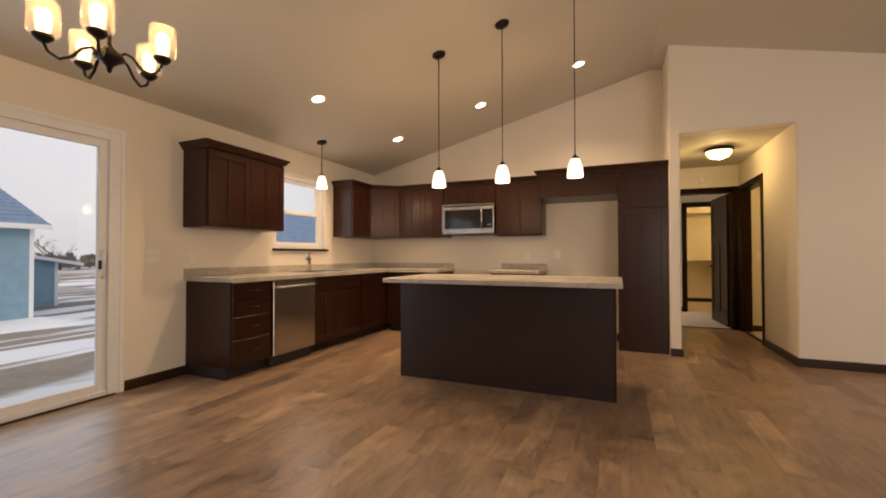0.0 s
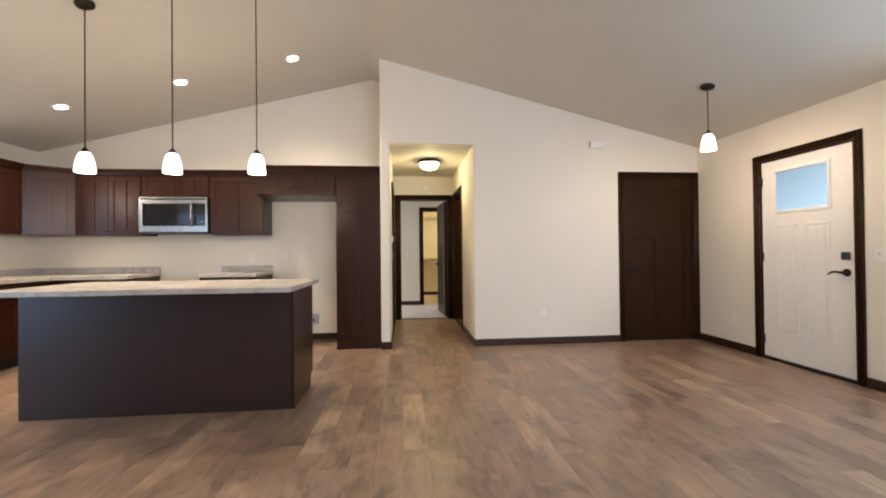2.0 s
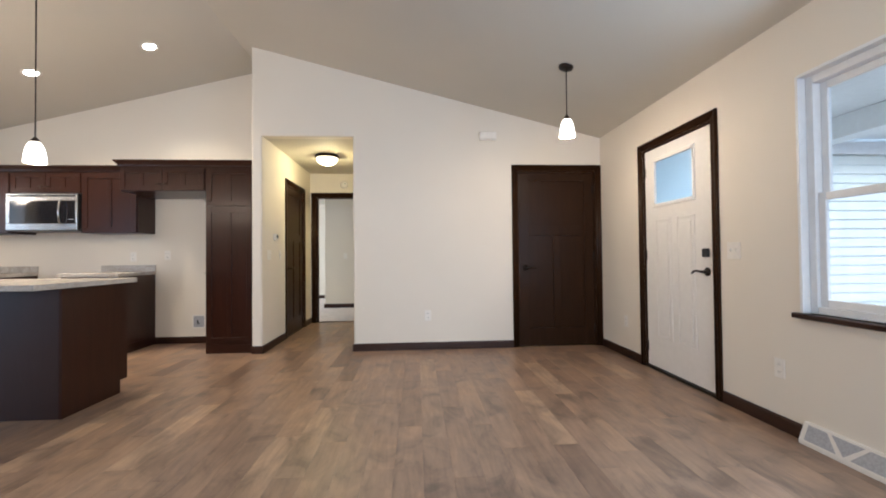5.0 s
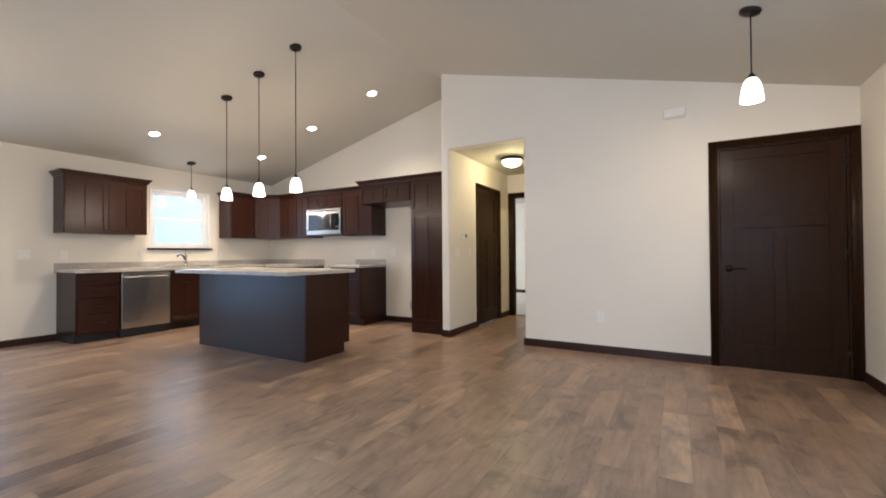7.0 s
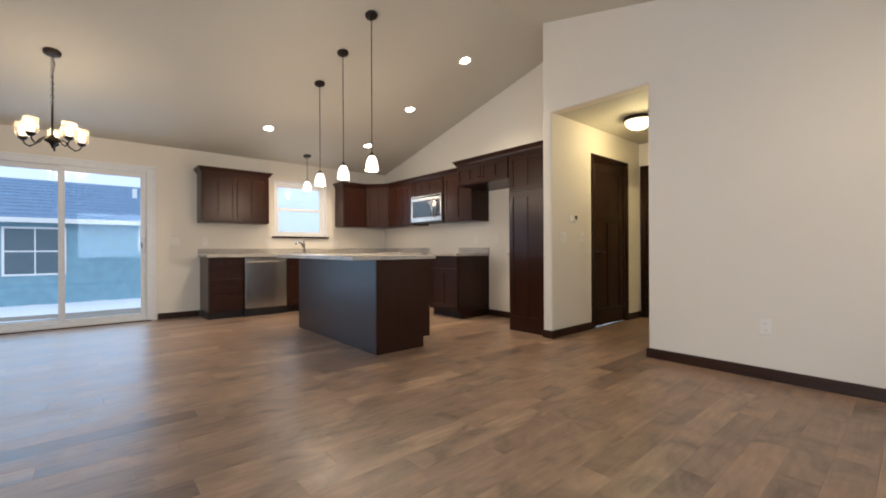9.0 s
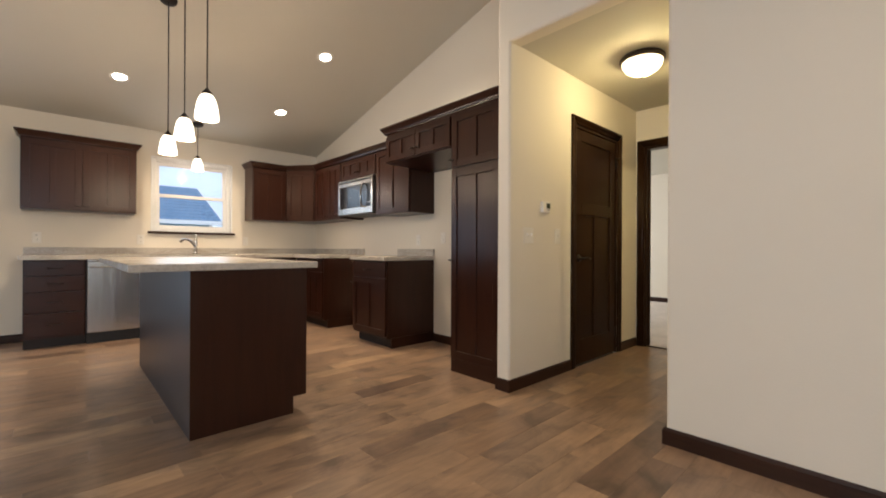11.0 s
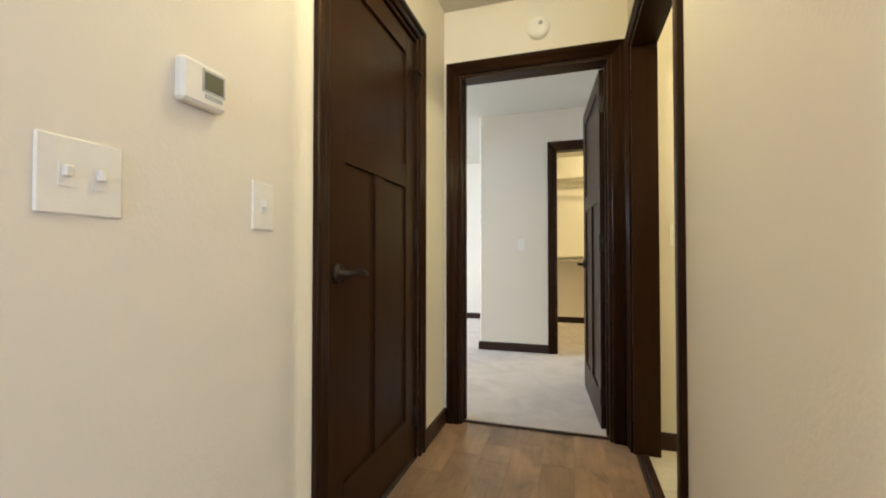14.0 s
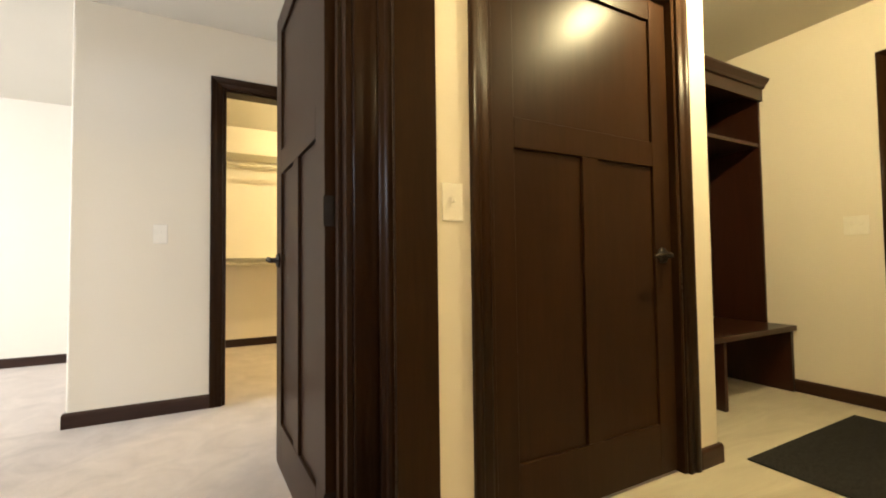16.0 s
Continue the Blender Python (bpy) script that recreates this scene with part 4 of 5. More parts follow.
BWF = W + 0.60
BNF = K - 0.60
base_unit("drawer_base", pose(BWF, 2.825, 0, 0, 0, 90), 0.452, 0.60, "dark espresso base cabinet with four drawers", [(0.125, 0.345), (0.352, 0.552), (0.559, 0.705), (0.712, 0.852)])
sinkb = base_unit("sink_base", pose(BWF, 3.889, 0, 0, 0, 90), 0.90, 0.60, "dark espresso sink base cabinet with two doors", [], [(0.012, 0.448, 0.125, 0.69, "r"), (0.452, 0.888, 0.125, 0.69, "l")])
drawer_front(sinkb, 0.012, 0.888, 0.70, 0.852, 0.0, False)
corner = thing("corner_base_cabinet", pose(BWF, 4.791, 0, 0, 0, 90), "dark espresso corner base cabinet", "cabinet", "base cabinets")
cw = K - 4.791
part("body", boxes((0, cw, 0.021, 0.60, 0.10, B_T)), ESPRESSO, corner)
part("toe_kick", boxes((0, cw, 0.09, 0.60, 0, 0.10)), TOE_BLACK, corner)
shaker_door(corner, 0.01, 0.50, 0.125, 0.69, 0.0, (0.46, 0.63))
drawer_front(corner, 0.01, 0.50, 0.70, 0.852, 0.0)
range_side = base_unit("range_side_base", pose(BWF + 0.002, BNF, 0), -1.972 - BWF - 0.002, 0.60, "dark espresso base cabinet with drawer beside the range space", [], [(0.42, 0.805, 0.125, 0.69, "l")])
drawer_front(range_side, 0.42, 0.805, 0.70, 0.852, 0.0)
small = base_unit("small_base", pose(-1.212, BNF - 0.03, 0), 0.625, 0.63, "small dark espresso base cabinet with a drawer and door", [(0.70, 0.852)], [(0.012, 0.613, 0.125, 0.69, "l")], toe=False)
part("toe_kick", boxes((0, 0.607, 0.09, 0.63, 0, 0.10)), TOE_BLACK, small, "recessed dark toe kick")
part("side_panel", boxes((0.607, 0.626, 0.075, 0.63, 0, 0.10)), ESPRESSO, small)
ds = thing("end_panel", pose(-1.99, BNF, 0), "dark espresso end panel of the base cabinets", "panel")
part("panel", boxes((0, 0.018, 0.075, 0.60, 0, 0.099)), ESPRESSO, ds)

# toe kick register under the sink
reg = thing("toe_kick_register", pose(BWF - 0.086, 3.98, 0.02, 0, 0, 90), "small brown toe kick register", "register")
part("grille", boxes((0, 0.26, -0.006, 0.0, 0, 0.07), b=0.002), BRONZE, reg)
for i in range(8):
    part("slat", boxes((0.015 + i * 0.03, 0.03 + i * 0.03, -0.010, -0.0065, 0.012, 0.058)), BRONZE, reg)

# dishwasher
dwm = thing("dishwasher", pose(BWF - 0.004, 3.279, 0, 0, 0, 90), "stainless steel dishwasher with a bar handle", "dishwasher")
part("body", boxes((0.004, 0.602, 0.03, 0.57, 0.02, B_T - 0.004)), BLACK_PLASTIC, dwm)
part("door", boxes((0.006, 0.600, -0.022, 0.029, 0.115, 0.845), b=0.006), STEEL, dwm, "brushed stainless door")
part("control_strip", boxes((0.006, 0.600, -0.020, 0.029, 0.848, B_T - 0.004), b=0.003), STEEL, dwm)
part("toe_panel", boxes((0.006, 0.600, 0.04, 0.06, 0.0, 0.112)), BLACK_PLASTIC, dwm, "black toe panel")
bm = bmesh.new()
tube(bm, [(0.03, -0.022, 0.79), (0.03, -0.058, 0.79), (0.10, -0.064, 0.79), (0.50, -0.064, 0.79), (0.575, -0.058, 0.79), (0.575, -0.022, 0.79)], 0.011, 10)
part("handle", bm, STEEL, dwm)

# countertops
CF = BWF + 0.032
SX0, SX1, SY0, SY1 = W + 0.10, W + 0.535, 3.985, 4.72
top = thing("countertop", pose(0, 0, 0), "mottled beige laminate L-shaped countertop with a low backsplash", "countertop")
bm = boxes((W, CF, 2.80, SY0, C_T - C_TH, C_T), (W, SX0, SY0, SY1, C_T - C_TH, C_T), (SX1, CF, SY0, SY1, C_T - C_TH, C_T), (W, CF, SY1, K, C_T - C_TH, C_T), (CF, -1.965, BNF - 0.032, K, C_T - C_TH, C_T))
part("slab", bm, COUNTER, top)
bm = boxes((CF - 0.001, CF + 0.006, 2.797, BNF - 0.038, C_T - C_TH - 0.006, C_T + 0.0015), (CF + 0.006, -1.965, BNF - 0.038, BNF - 0.031, C_T - C_TH - 0.006, C_T + 0.0015), b=0.0025)
part("front_edge", bm, COUNTER, top)
part("backsplash", boxes((W, W + 0.02, 2.80, K, C_T, C_T + 0.078), (W + 0.02, -1.965, K - 0.02, K, C_T, C_T + 0.078), b=0.002), COUNTER, top)
top2 = thing("countertop", pose(0, 0, 0), "short mottled beige laminate countertop with a low backsplash", "countertop")
part("slab", boxes((-1.222, -0.575, BNF - 0.062, K, C_T - C_TH, C_T), b=0.003), COUNTER, top2)
part("backsplash", boxes((-1.222, -0.578, K - 0.02, K, C_T, C_T + 0.078), b=0.002), COUNTER, top2)

# sink and faucet
sink = thing("kitchen_sink", pose(0, 0, 0), "stainless steel double-bowl drop-in sink", "sink")
bm = boxes((SX0 - 0.02, SX0 + 0.055, SY0 - 0.02, SY1 + 0.02, C_T, C_T + 0.006), (SX1 - 0.02, SX1 + 0.015, SY0 - 0.02, SY1 + 0.02, C_T, C_T + 0.006),
           (SX0 + 0.055, SX1 - 0.02, SY0 - 0.02, SY0 + 0.02, C_T, C_T + 0.006), (SX0 + 0.055, SX1 - 0.02, SY1 - 0.02, SY1 + 0.02, C_T, C_T + 0.006), (SX0 + 0.055, SX1 - 0.02, 4.335, 4.37, C_T, C_T + 0.006), b=0.002)
part("rim", bm, STEEL, sink)
for a, c in ((SY0 + 0.02, 4.335), (4.37, SY1 - 0.02)):
    bx0, bx1 = SX0 + 0.055, SX1 - 0.02
    part("bowl", boxes((bx0 - 0.004, bx0, a, c, 0.74, C_T), (bx1, bx1 + 0.004, a, c, 0.74, C_T), (bx0, bx1, a - 0.004, a, 0.74, C_T), (bx0, bx1, c, c + 0.004, 0.74, C_T), (bx0, bx1, a, c, 0.736, 0.74)), STEEL, sink)
fau = thing("faucet", pose(W + 0.125, 4.345, C_T + 0.006), "chrome single-lever kitchen faucet", "faucet")
bm = bmesh.new()
lathe(bm, [(0, 0), (0.032, 0), (0.032, 0.008), (0.024, 0.016), (0.021, 0.10), (0.023, 0.13), (0.020, 0.165), (0, 0.170)], 18)
part("body", bm, CHROME, fau)
bm = bmesh.new()
tube(bm, [(0, 0, 0.085), (0.022, -0.030, 0.125), (0.045, -0.065, 0.160), (0.075, -0.110, 0.178), (0.100, -0.150, 0.175), (0.118, -0.178, 0.160), (0.124, -0.188, 0.142)],
     [0.016, 0.016, 0.0155, 0.015, 0.016, 0.017, 0.015], 12)
part("spout", bm, CHROME, fau)
bm = bmesh.new()
tube(bm, [(0, 0, 0.160), (-0.010, 0.004, 0.195), (-0.006, 0.008, 0.250)], [0.017, 0.010, 0.007], 8)
part("lever", bm, CHROME, fau)

# over-the-range microwave
MWF = K - 0.375
mw = thing("microwave", pose(-2.003, MWF, 1.395), "stainless over-the-range microwave with a black glass door", "microwave")
mww, mwh = 0.775, 0.432
part("case", boxes((0.004, mww - 0.004, 0.03, 0.375, 0.012, mwh), b=0.003), BLACK_PLASTIC, mw, "black microwave case")
part("underside", boxes((0.004, mww - 0.004, 0.0, 0.37, 0.0, 0.0115)), BLACK_PLASTIC, mw)
dr = part("door", boxes((0, mww, 0.0, 0.029, 0.35, mwh), (0, mww, 0.0, 0.029, 0.012, 0.085), (0, 0.04, 0.0, 0.029, 0.085, 0.35), (mww - 0.025, mww, 0.0, 0.029, 0.085, 0.35), b=0.003), STEEL, mw, "stainless door frame")
part("window", boxes((0.04, mww - 0.19, 0.006, 0.028, 0.085, 0.35)), BLACK_GLASS, dr, "black glass window")
part("control_panel", boxes((mww - 0.188, mww - 0.025, 0.005, 0.028, 0.085, 0.35)), BLACK_GLASS, dr, "black glass control panel")
bm = bmesh.new()
tube(bm, [(mww - 0.165, 0.004, 0.075), (mww - 0.165, -0.035, 0.10), (mww - 0.165, -0.05, 0.21), (mww - 0.165, -0.035, 0.33), (mww - 0.165, 0.004, 0.36)], 0.011, 10)
part("handle", bm, CHROME, dr, "curved polished handle")
part("vent_strip", boxes((0.02, mww - 0.02, -0.002, 0.0, 0.395, 0.415)), BLACK_PLASTIC, mw)
for i in range(5):
    part("bars_of_print", boxes((mww - 0.10 + i * 0.012, mww - 0.092 + i * 0.012, 0.0035, 0.005, 0.13, 0.137)), LEAD_GREY, mw)

# ---- island ----
IX0, IX1, IY0, IY1 = -1.52, 0.315, 3.575, 4.195
isl = thing("kitchen_island", pose(0, 0, 0), "dark espresso kitchen island with plain back panels", "kitchen island")
part("body", boxes((IX0 + 0.006, IX1 - 0.019, IY0 + 0.006, IY1 - 0.021, 0.10, B_T)), ESPRESSO, isl)
part("back_panel", boxes((IX0, IX1 - 0.019, IY0, IY0 + 0.0055, 0, B_T), b=0.001), ISLAND_SKIN, isl, "smooth dark brown back panel")
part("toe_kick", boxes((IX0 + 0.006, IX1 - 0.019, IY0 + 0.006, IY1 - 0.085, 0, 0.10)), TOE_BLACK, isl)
part("end_panel", boxes((IX1 - 0.0185, IX1, IY0, IY1, 0.10, B_T), (IX1 - 0.0185, IX1, IY0, IY1 - 0.08, 0, 0.10)), ESPRESSO, isl)
part("end_panel", boxes((IX0, IX0 + 0.0055, IY0 + 0.006, IY1, 0.10, B_T)), ESPRESSO, isl)
iw = (IX1 - IX0 - 0.04) / 4
for i in range(4):
    a = -(IX0 + 0.02 + (i + 1) * iw) + 0.003
    sub = part("front_rail", boxes((-a - iw + 0.004, -a, IY1 - 0.021, IY1 - 0.016, 0.12, B_T - 0.01)), ESPRESSO, isl)
    d = part("drawer", boxes((-a - iw + 0.004, -a, IY1 - 0.0155, IY1 + 0.004, 0.70, 0.852), b=0.0025), ESPRESSO_H, isl)
    bmh = bmesh.new()
    cx = -a - iw / 2
    tube(bmh, [(cx - 0.055, IY1 + 0.004, 0.776), (cx - 0.055, IY1 + 0.027, 0.776), (cx + 0.055, IY1 + 0.027, 0.776), (cx + 0.055, IY1 + 0.004, 0.776)], 0.005, 6)
    part("pull_handle", bmh, CHROME, d)
    d2 = part("door", boxes((-a - iw + 0.004, -a, IY1 - 0.0155, IY1 + 0.004, 0.125, 0.69), b=0.0025), ESPRESSO, isl)
    bmh = bmesh.new()
    for zz in (0.62,):
        tube(bmh, [(cx - 0.055, IY1 + 0.004, zz), (cx - 0.055, IY1 + 0.027, zz), (cx + 0.055, IY1 + 0.027, zz), (cx + 0.055, IY1 + 0.004, zz)], 0.005, 6)
    part("pull_handle", bmh, CHROME, d2)
itop = solo("island_countertop", boxes((-1.555, 0.362, 3.315, 4.245, C_T - C_TH, C_T), b=0.004), COUNTER, "mottled beige laminate island countertop with an overhang", "countertop")


# ---- lamps ----
def pendant(x, y, shade_z, watts, label, group="pendant lamps", sheer=False):
    """Bell-glass pendant; shade_z: height of the shade's mouth."""
    top_z = roof_z(x)
    p = thing("pendant_lamp", pose(x, y, shade_z), label, "pendant lamp", group)
    sgn = -1 if x < RIDGE_X else 1
    bm = bmesh.new()
    lathe(bm, [(0, -0.026), (0.030, -0.026), (0.058, -0.018), (0.062, -0.006), (0.062, 0.004), (0, 0.004)], 28)
    bmesh.ops.rotate(bm, verts=bm.verts[:], cent=(0, 0, 0), matrix=Matrix.Rotation(sgn * math.atan(SLOPE), 3, "Y"))
    bmesh.ops.translate(bm, verts=bm.verts[:], vec=(0, 0, top_z - shade_z))
    part("canopy", bm, BRONZE, p, "dark bronze ceiling canopy")
    bm = bmesh.new()
    tube(bm, [(0, 0, 0.165), (0, 0, top_z - shade_z - 0.01)], 0.0045, 6)
    part("stem", bm, BRONZE, p)
    bm = bmesh.new()
    lathe(bm, [(0, 0.185), (0.010, 0.183), (0.016, 0.172), (0.026, 0.160), (0.027, 0.142), (0, 0.142)], 20)
    part("cap", bm, BRONZE, p)
    bm = bmesh.new()
    lathe(bm, [(0.022, 0.150), (0.033, 0.143), (0.046, 0.118), (0.055, 0.082), (0.061, 0.040), (0.064, 0.002), (0.061, 0.0), (0.058, 0.002), (0.054, 0.040), (0.048, 0.080), (0.039, 0.112), (0.022, 0.138)], 32)
    sh = part("shade", bm, LAMP_GLOW, p, "lit white frosted glass bell shade")
    sh.visible_shadow = not sheer
    lamp("pendant_bulb", x, y, shade_z + (0.055 if sheer else -0.012), watts, 0.03)
    return p


for x in (-1.192, -0.588, 0.016):
    pendant(x, 3.715, 1.738, 4.8, "lit bronze pendant with white bell shade hanging over the island", sheer=True)
pendant(-3.048, 4.318, 1.94, 4, "lit bronze pendant with white bell shade over the sink")
pendant(3.955, 4.045, 2.055, 13, "lit bronze pendant with white bell shade in the entry")

for x, y in ((-2.42, 3.505), (-2.40, 5.085), (-1.228, 5.088), (-0.065, 5.075)):
    can = thing("recessed_light", pose(x, y, roof_z(x), 0, -math.degrees(math.atan(SLOPE)), 0), "lit white recessed ceiling light", "recessed light", "recessed lights")
    bm = bmesh.new()
    lathe(bm, [(0.056, -0.001), (0.062, -0.006), (0.082, -0.005), (0.084, 0.003)], 32)
    part("trim_ring", bm, WHITE_PLASTIC, can)
    bm = bmesh.new()
    lathe(bm, [(0, -0.003), (0.057, -0.002), (0.058, 0.003)], 32)
    part("lens", bm, CAN_GLOW, can, "glowing frosted lens")
    sp = lamp("recessed_beam", x + 0.006, y, roof_z(x) - 0.03, 42, 0.05, (1.0, 0.84, 0.62), "SPOT")
    sp.data.spot_size, sp.data.spot_blend = radians(125), 0.8

# chandelier
CX, CY = -1.768, 1.335
ch = thing("chandelier", pose(CX, CY, 0), "lit five-arm bronze chandelier with seeded glass shades", "chandelier")
cz = roof_z(CX)
bm = bmesh.new()
lathe(bm, [(0, -0.03), (0.035, -0.03), (0.065, -0.018), (0.068, 0.004), (0, 0.004)], 28)
bmesh.ops.rotate(bm, verts=bm.verts[:], cent=(0, 0, 0), matrix=Matrix.Rotation(-math.atan(SLOPE), 3, "Y"))
bmesh.ops.translate(bm, verts=bm.verts[:], vec=(0, 0, cz))
part("canopy", bm, BRONZE, ch)
bm = bmesh.new()
zc = cz - 0.03
i = 0
while zc > 2.32:
    a = Vector((0.011, 0, 0)) if i % 2 else Vector((0, 0.011, 0))
    ring = [Vector((0, 0, zc - 0.018)) + a * math.cos(q) + Vector((0, 0, 0.021)) * math.sin(q) for q in [2 * math.pi * j / 8 for j in range(9)]]
    tube(bm, ring, 0.0025, 5)
    zc -= 0.031
    i += 1
part("chain", bm, BRONZE, ch, "bronze hanging chain")
bm = bmesh.new()
tube(bm, [(0.01, 0.006, cz - 0.03), (0.03, 0.02, cz - 0.14), (0.006, 0.002, cz - 0.20), (0.008, 0.004, 2.33)], 0.003, 5)
part("cord", bm, BRONZE, ch)
bm = bmesh.new()
lathe(bm, [(0, 2.34), (0.008, 2.335), (0.009, 2.06), (0.022, 2.04), (0.055, 2.012), (0.060, 1.995), (0.030, 1.975), (0.012, 1.955), (0.009, 1.935), (0, 1.925)], 24)
part("hub", bm, BRONZE, ch)
CH_R = 0.215
for j in range(5):
    q = radians(-37.6 + 72 * j)
    ux, uy = math.cos(q), math.sin(q)
    pts = [(0.03, 2.005), (0.065, 2.022), (0.095, 2.005), (0.125, 1.960), (0.165, 1.935), (0.200, 1.955), (CH_R, 1.99)]
    bm = bmesh.new()
    tube(bm, [(r * ux, r * uy, z) for r, z in pts], 0.0065, 8)
    part("arm", bm, BRONZE, ch)
    bm = bmesh.new()
    lathe(bm, [(0, 1.985), (0.016, 1.988), (0.034, 2.004), (0.037, 2.016), (0, 2.018)], 20, CH_R * ux, CH_R * uy)
    part("cup", bm, BRONZE, ch)
    bm = bmesh.new()
    lathe(bm, [(0.030, 2.019), (0.050, 2.021), (0.0545, 2.030), (0.0555, 2.150), (0.053, 2.150), (0.052, 2.030)], 28, CH_R * ux, CH_R * uy)
    sg = part("shade", bm, SHADE_GLASS, ch, "clear seeded glass cylinder shade")
    sg.visible_shadow = False
    bm = bmesh.new()
    lathe(bm, [(0, 2.030), (0.022, 2.032), (0.027, 2.060), (0.028, 2.110), (0.018, 2.125), (0, 2.128)], 20, CH_R * ux, CH_R * uy)
    part("inner_glass", bm, BULB_GLOW, sg, "glowing frosted inner glass")
    lamp("chandelier_bulb", CX + CH_R * ux, CY + CH_R * uy, 2.175, 1.0, 0.03, (1.0, 0.74, 0.42))


def flush_light(x, y, watts, label, color=(1.0, 0.83, 0.42)):
    f = thing("ceiling_light", pose(x, y, FLAT), label, "ceiling light", "flush ceiling lights")
    bm = bmesh.new()
    lathe(bm, [(0, 0.0), (0.146, 0.0), (0.156, -0.012), (0.158, -0.026), (0.153, -0.038), (0.147, -0.041), (0, -0.041)], 40)
    part("pan", bm, BRONZE, f, "dark bronze pan")
    bm = bmesh.new()
    lathe(bm, [(0.140, -0.0415), (0.136, -0.066), (0.117, -0.096), (0.088, -0.117), (0.050, -0.130), (0.0, -0.135)], 40)
    part("bowl", bm, FLUSH_GLOW, f, "lit alabaster glass bowl")
    bm = bmesh.new()
    lathe(bm, [(0, -0.1355), (0.011, -0.137), (0.009, -0.147), (0, -0.153)], 12)
    part("finial", bm, BRONZE, f)
    lamp("ceiling_bulb", x, y, FLAT - 0.168, watts, 0.025, color)
    return f


flush_light(1.49, 6.26, 6.8, "lit flush ceiling light with alabaster bowl in the hallway")
flush_light(3.36, 6.98, 23, "lit flush ceiling light with alabaster bowl in the mudroom")
flush_light(2.72, 10.45, 16, "lit flush ceiling light with alabaster bowl in the walk-in closet")


# ---- small wall fixtures ----
def plate(name, m, label, gangs=1, what="switch", group="wall plates"):
    w = 0.072 + 0.046 * (gangs - 1)
    t = thing(name, m, label, "wall plate", group)
    part("cover", boxes((-w / 2, w / 2, -0.006, 0, -0.058, 0.058), b=0.0025), WHITE_PLASTIC, t)
    for g in range(gangs):
        cx = (g - (gangs - 1) / 2) * 0.046
        if what == "switch":
            part("toggle", boxes((cx - 0.005, cx + 0.005, -0.017, -0.0065, -0.002, 0.014), b=0.0015), WHITE_PLASTIC, t)
            part("toggle_frame", boxes((cx - 0.009, cx + 0.009, -0.0078, -0.0062, -0.017, 0.017)), WHITE_PLASTIC, t)
        else:
            for z in (-0.022, 0.022):
                s = part("socket", boxes((cx - 0.016, cx + 0.016, -0.0078, -0.0062, z - 0.014, z + 0.014), b=0.001), WHITE_PLASTIC, t)
                part("slot", boxes((cx - 0.008, cx - 0.006, -0.0083, -0.0080, z - 0.004, z + 0.006)), BLACK_PLASTIC, s)
                part("slot", boxes((cx + 0.006, cx + 0.008, -0.0083, -0.0080, z - 0.004, z + 0.006)), BLACK_PLASTIC, s)
    return t


plate("light_switch", pose(HALL_L, 5.581, 1.091, 0, 0, 90), "white double toggle light switch plate in the hallway", 2)
plate("light_switch", pose(HALL_L, 5.966, 1.092, 0, 0, 90), "white single toggle light switch plate in the hallway")
plate("light_switch", pose(2.19, HALL_END, 1.08), "white single toggle light switch plate beside the closet door")
plate("light_switch", pose(MUD_E, 7.46, 1.095, 0, 0, -90), "white double switch plate beside the garage door", 2)
plate("light_switch", pose(E, 3.345, 1.075, 0, 0, -90), "white double switch plate beside the entry door", 2)
plate("light_switch", pose(W, 2.52, 1.10, 0, 0, 90), "white double switch plate beside the patio door", 2)
plate("light_switch", pose(1.20, WIC_Y, 1.09), "white single switch plate beside the walk-in closet")
plate("wall_outlet", pose(2.80, N, 0.385), "white duplex outlet low on the wall", 1, "outlet")
plate("wall_outlet", pose(E, 3.01, 0.365, 0, 0, -90), "white duplex outlet low on the wall", 1, "outlet")
plate("wall_outlet", pose(E, 4.81, 0.365, 0, 0, -90), "white duplex outlet low on the wall", 1, "outlet")
plate("wall_outlet", pose(-0.44, K, 1.105), "white duplex outlet in the refrigerator space", 1, "outlet")
plate("wall_outlet", pose(-0.85, K, 1.09), "white duplex outlet over the counter", 1, "outlet")
plate("wall_outlet", pose(W, 2.90, 1.09, 0, 0, 90), "white duplex outlet over the counter", 1, "outlet")
plate("wall_outlet", pose(W, 3.79, 1.085, 0, 0, 90), "white duplex outlet over the counter", 1, "outlet")
plate("wall_outlet", pose(W, 4.985, 1.085, 0, 0, 90), "white duplex outlet over the counter", 1, "outlet")

th = thing("thermostat", pose(HALL_L, 5.776, 1.310, 0, 0, 90), "white thermostat with a small dark display", "thermostat")
part("case", boxes((-0.046, 0.056, -0.026, 0, -0.042, 0.042), b=0.006), WHITE_PLASTIC, th)
part("display_frame", boxes((-0.004, 0.051, -0.0268, -0.0262, -0.014, 0.032)), LEAD_GREY, th)
part("display", boxes((0.001, 0.046, -0.0275, -0.0269, -0.009, 0.027)), LCD, th, "grey-green display")
part("button_row", boxes((0.002, 0.045, -0.0275, -0.0263, -0.026, -0.017), b=0.0004), LEAD_GREY, th)

chime = thing("door_chime", pose(3.51, N, 2.44), "white door chime box high on the wall", "door chime")
part("cover", boxes((-0.096, 0.096, -0.05, 0, -0.040, 0.044), b=0.008), WHITE_PLASTIC, chime)
part("base", boxes((-0.09, 0.09, -0.045, -0.001, -0.050, -0.0405), b=0.002), WHITE_PLASTIC, chime)

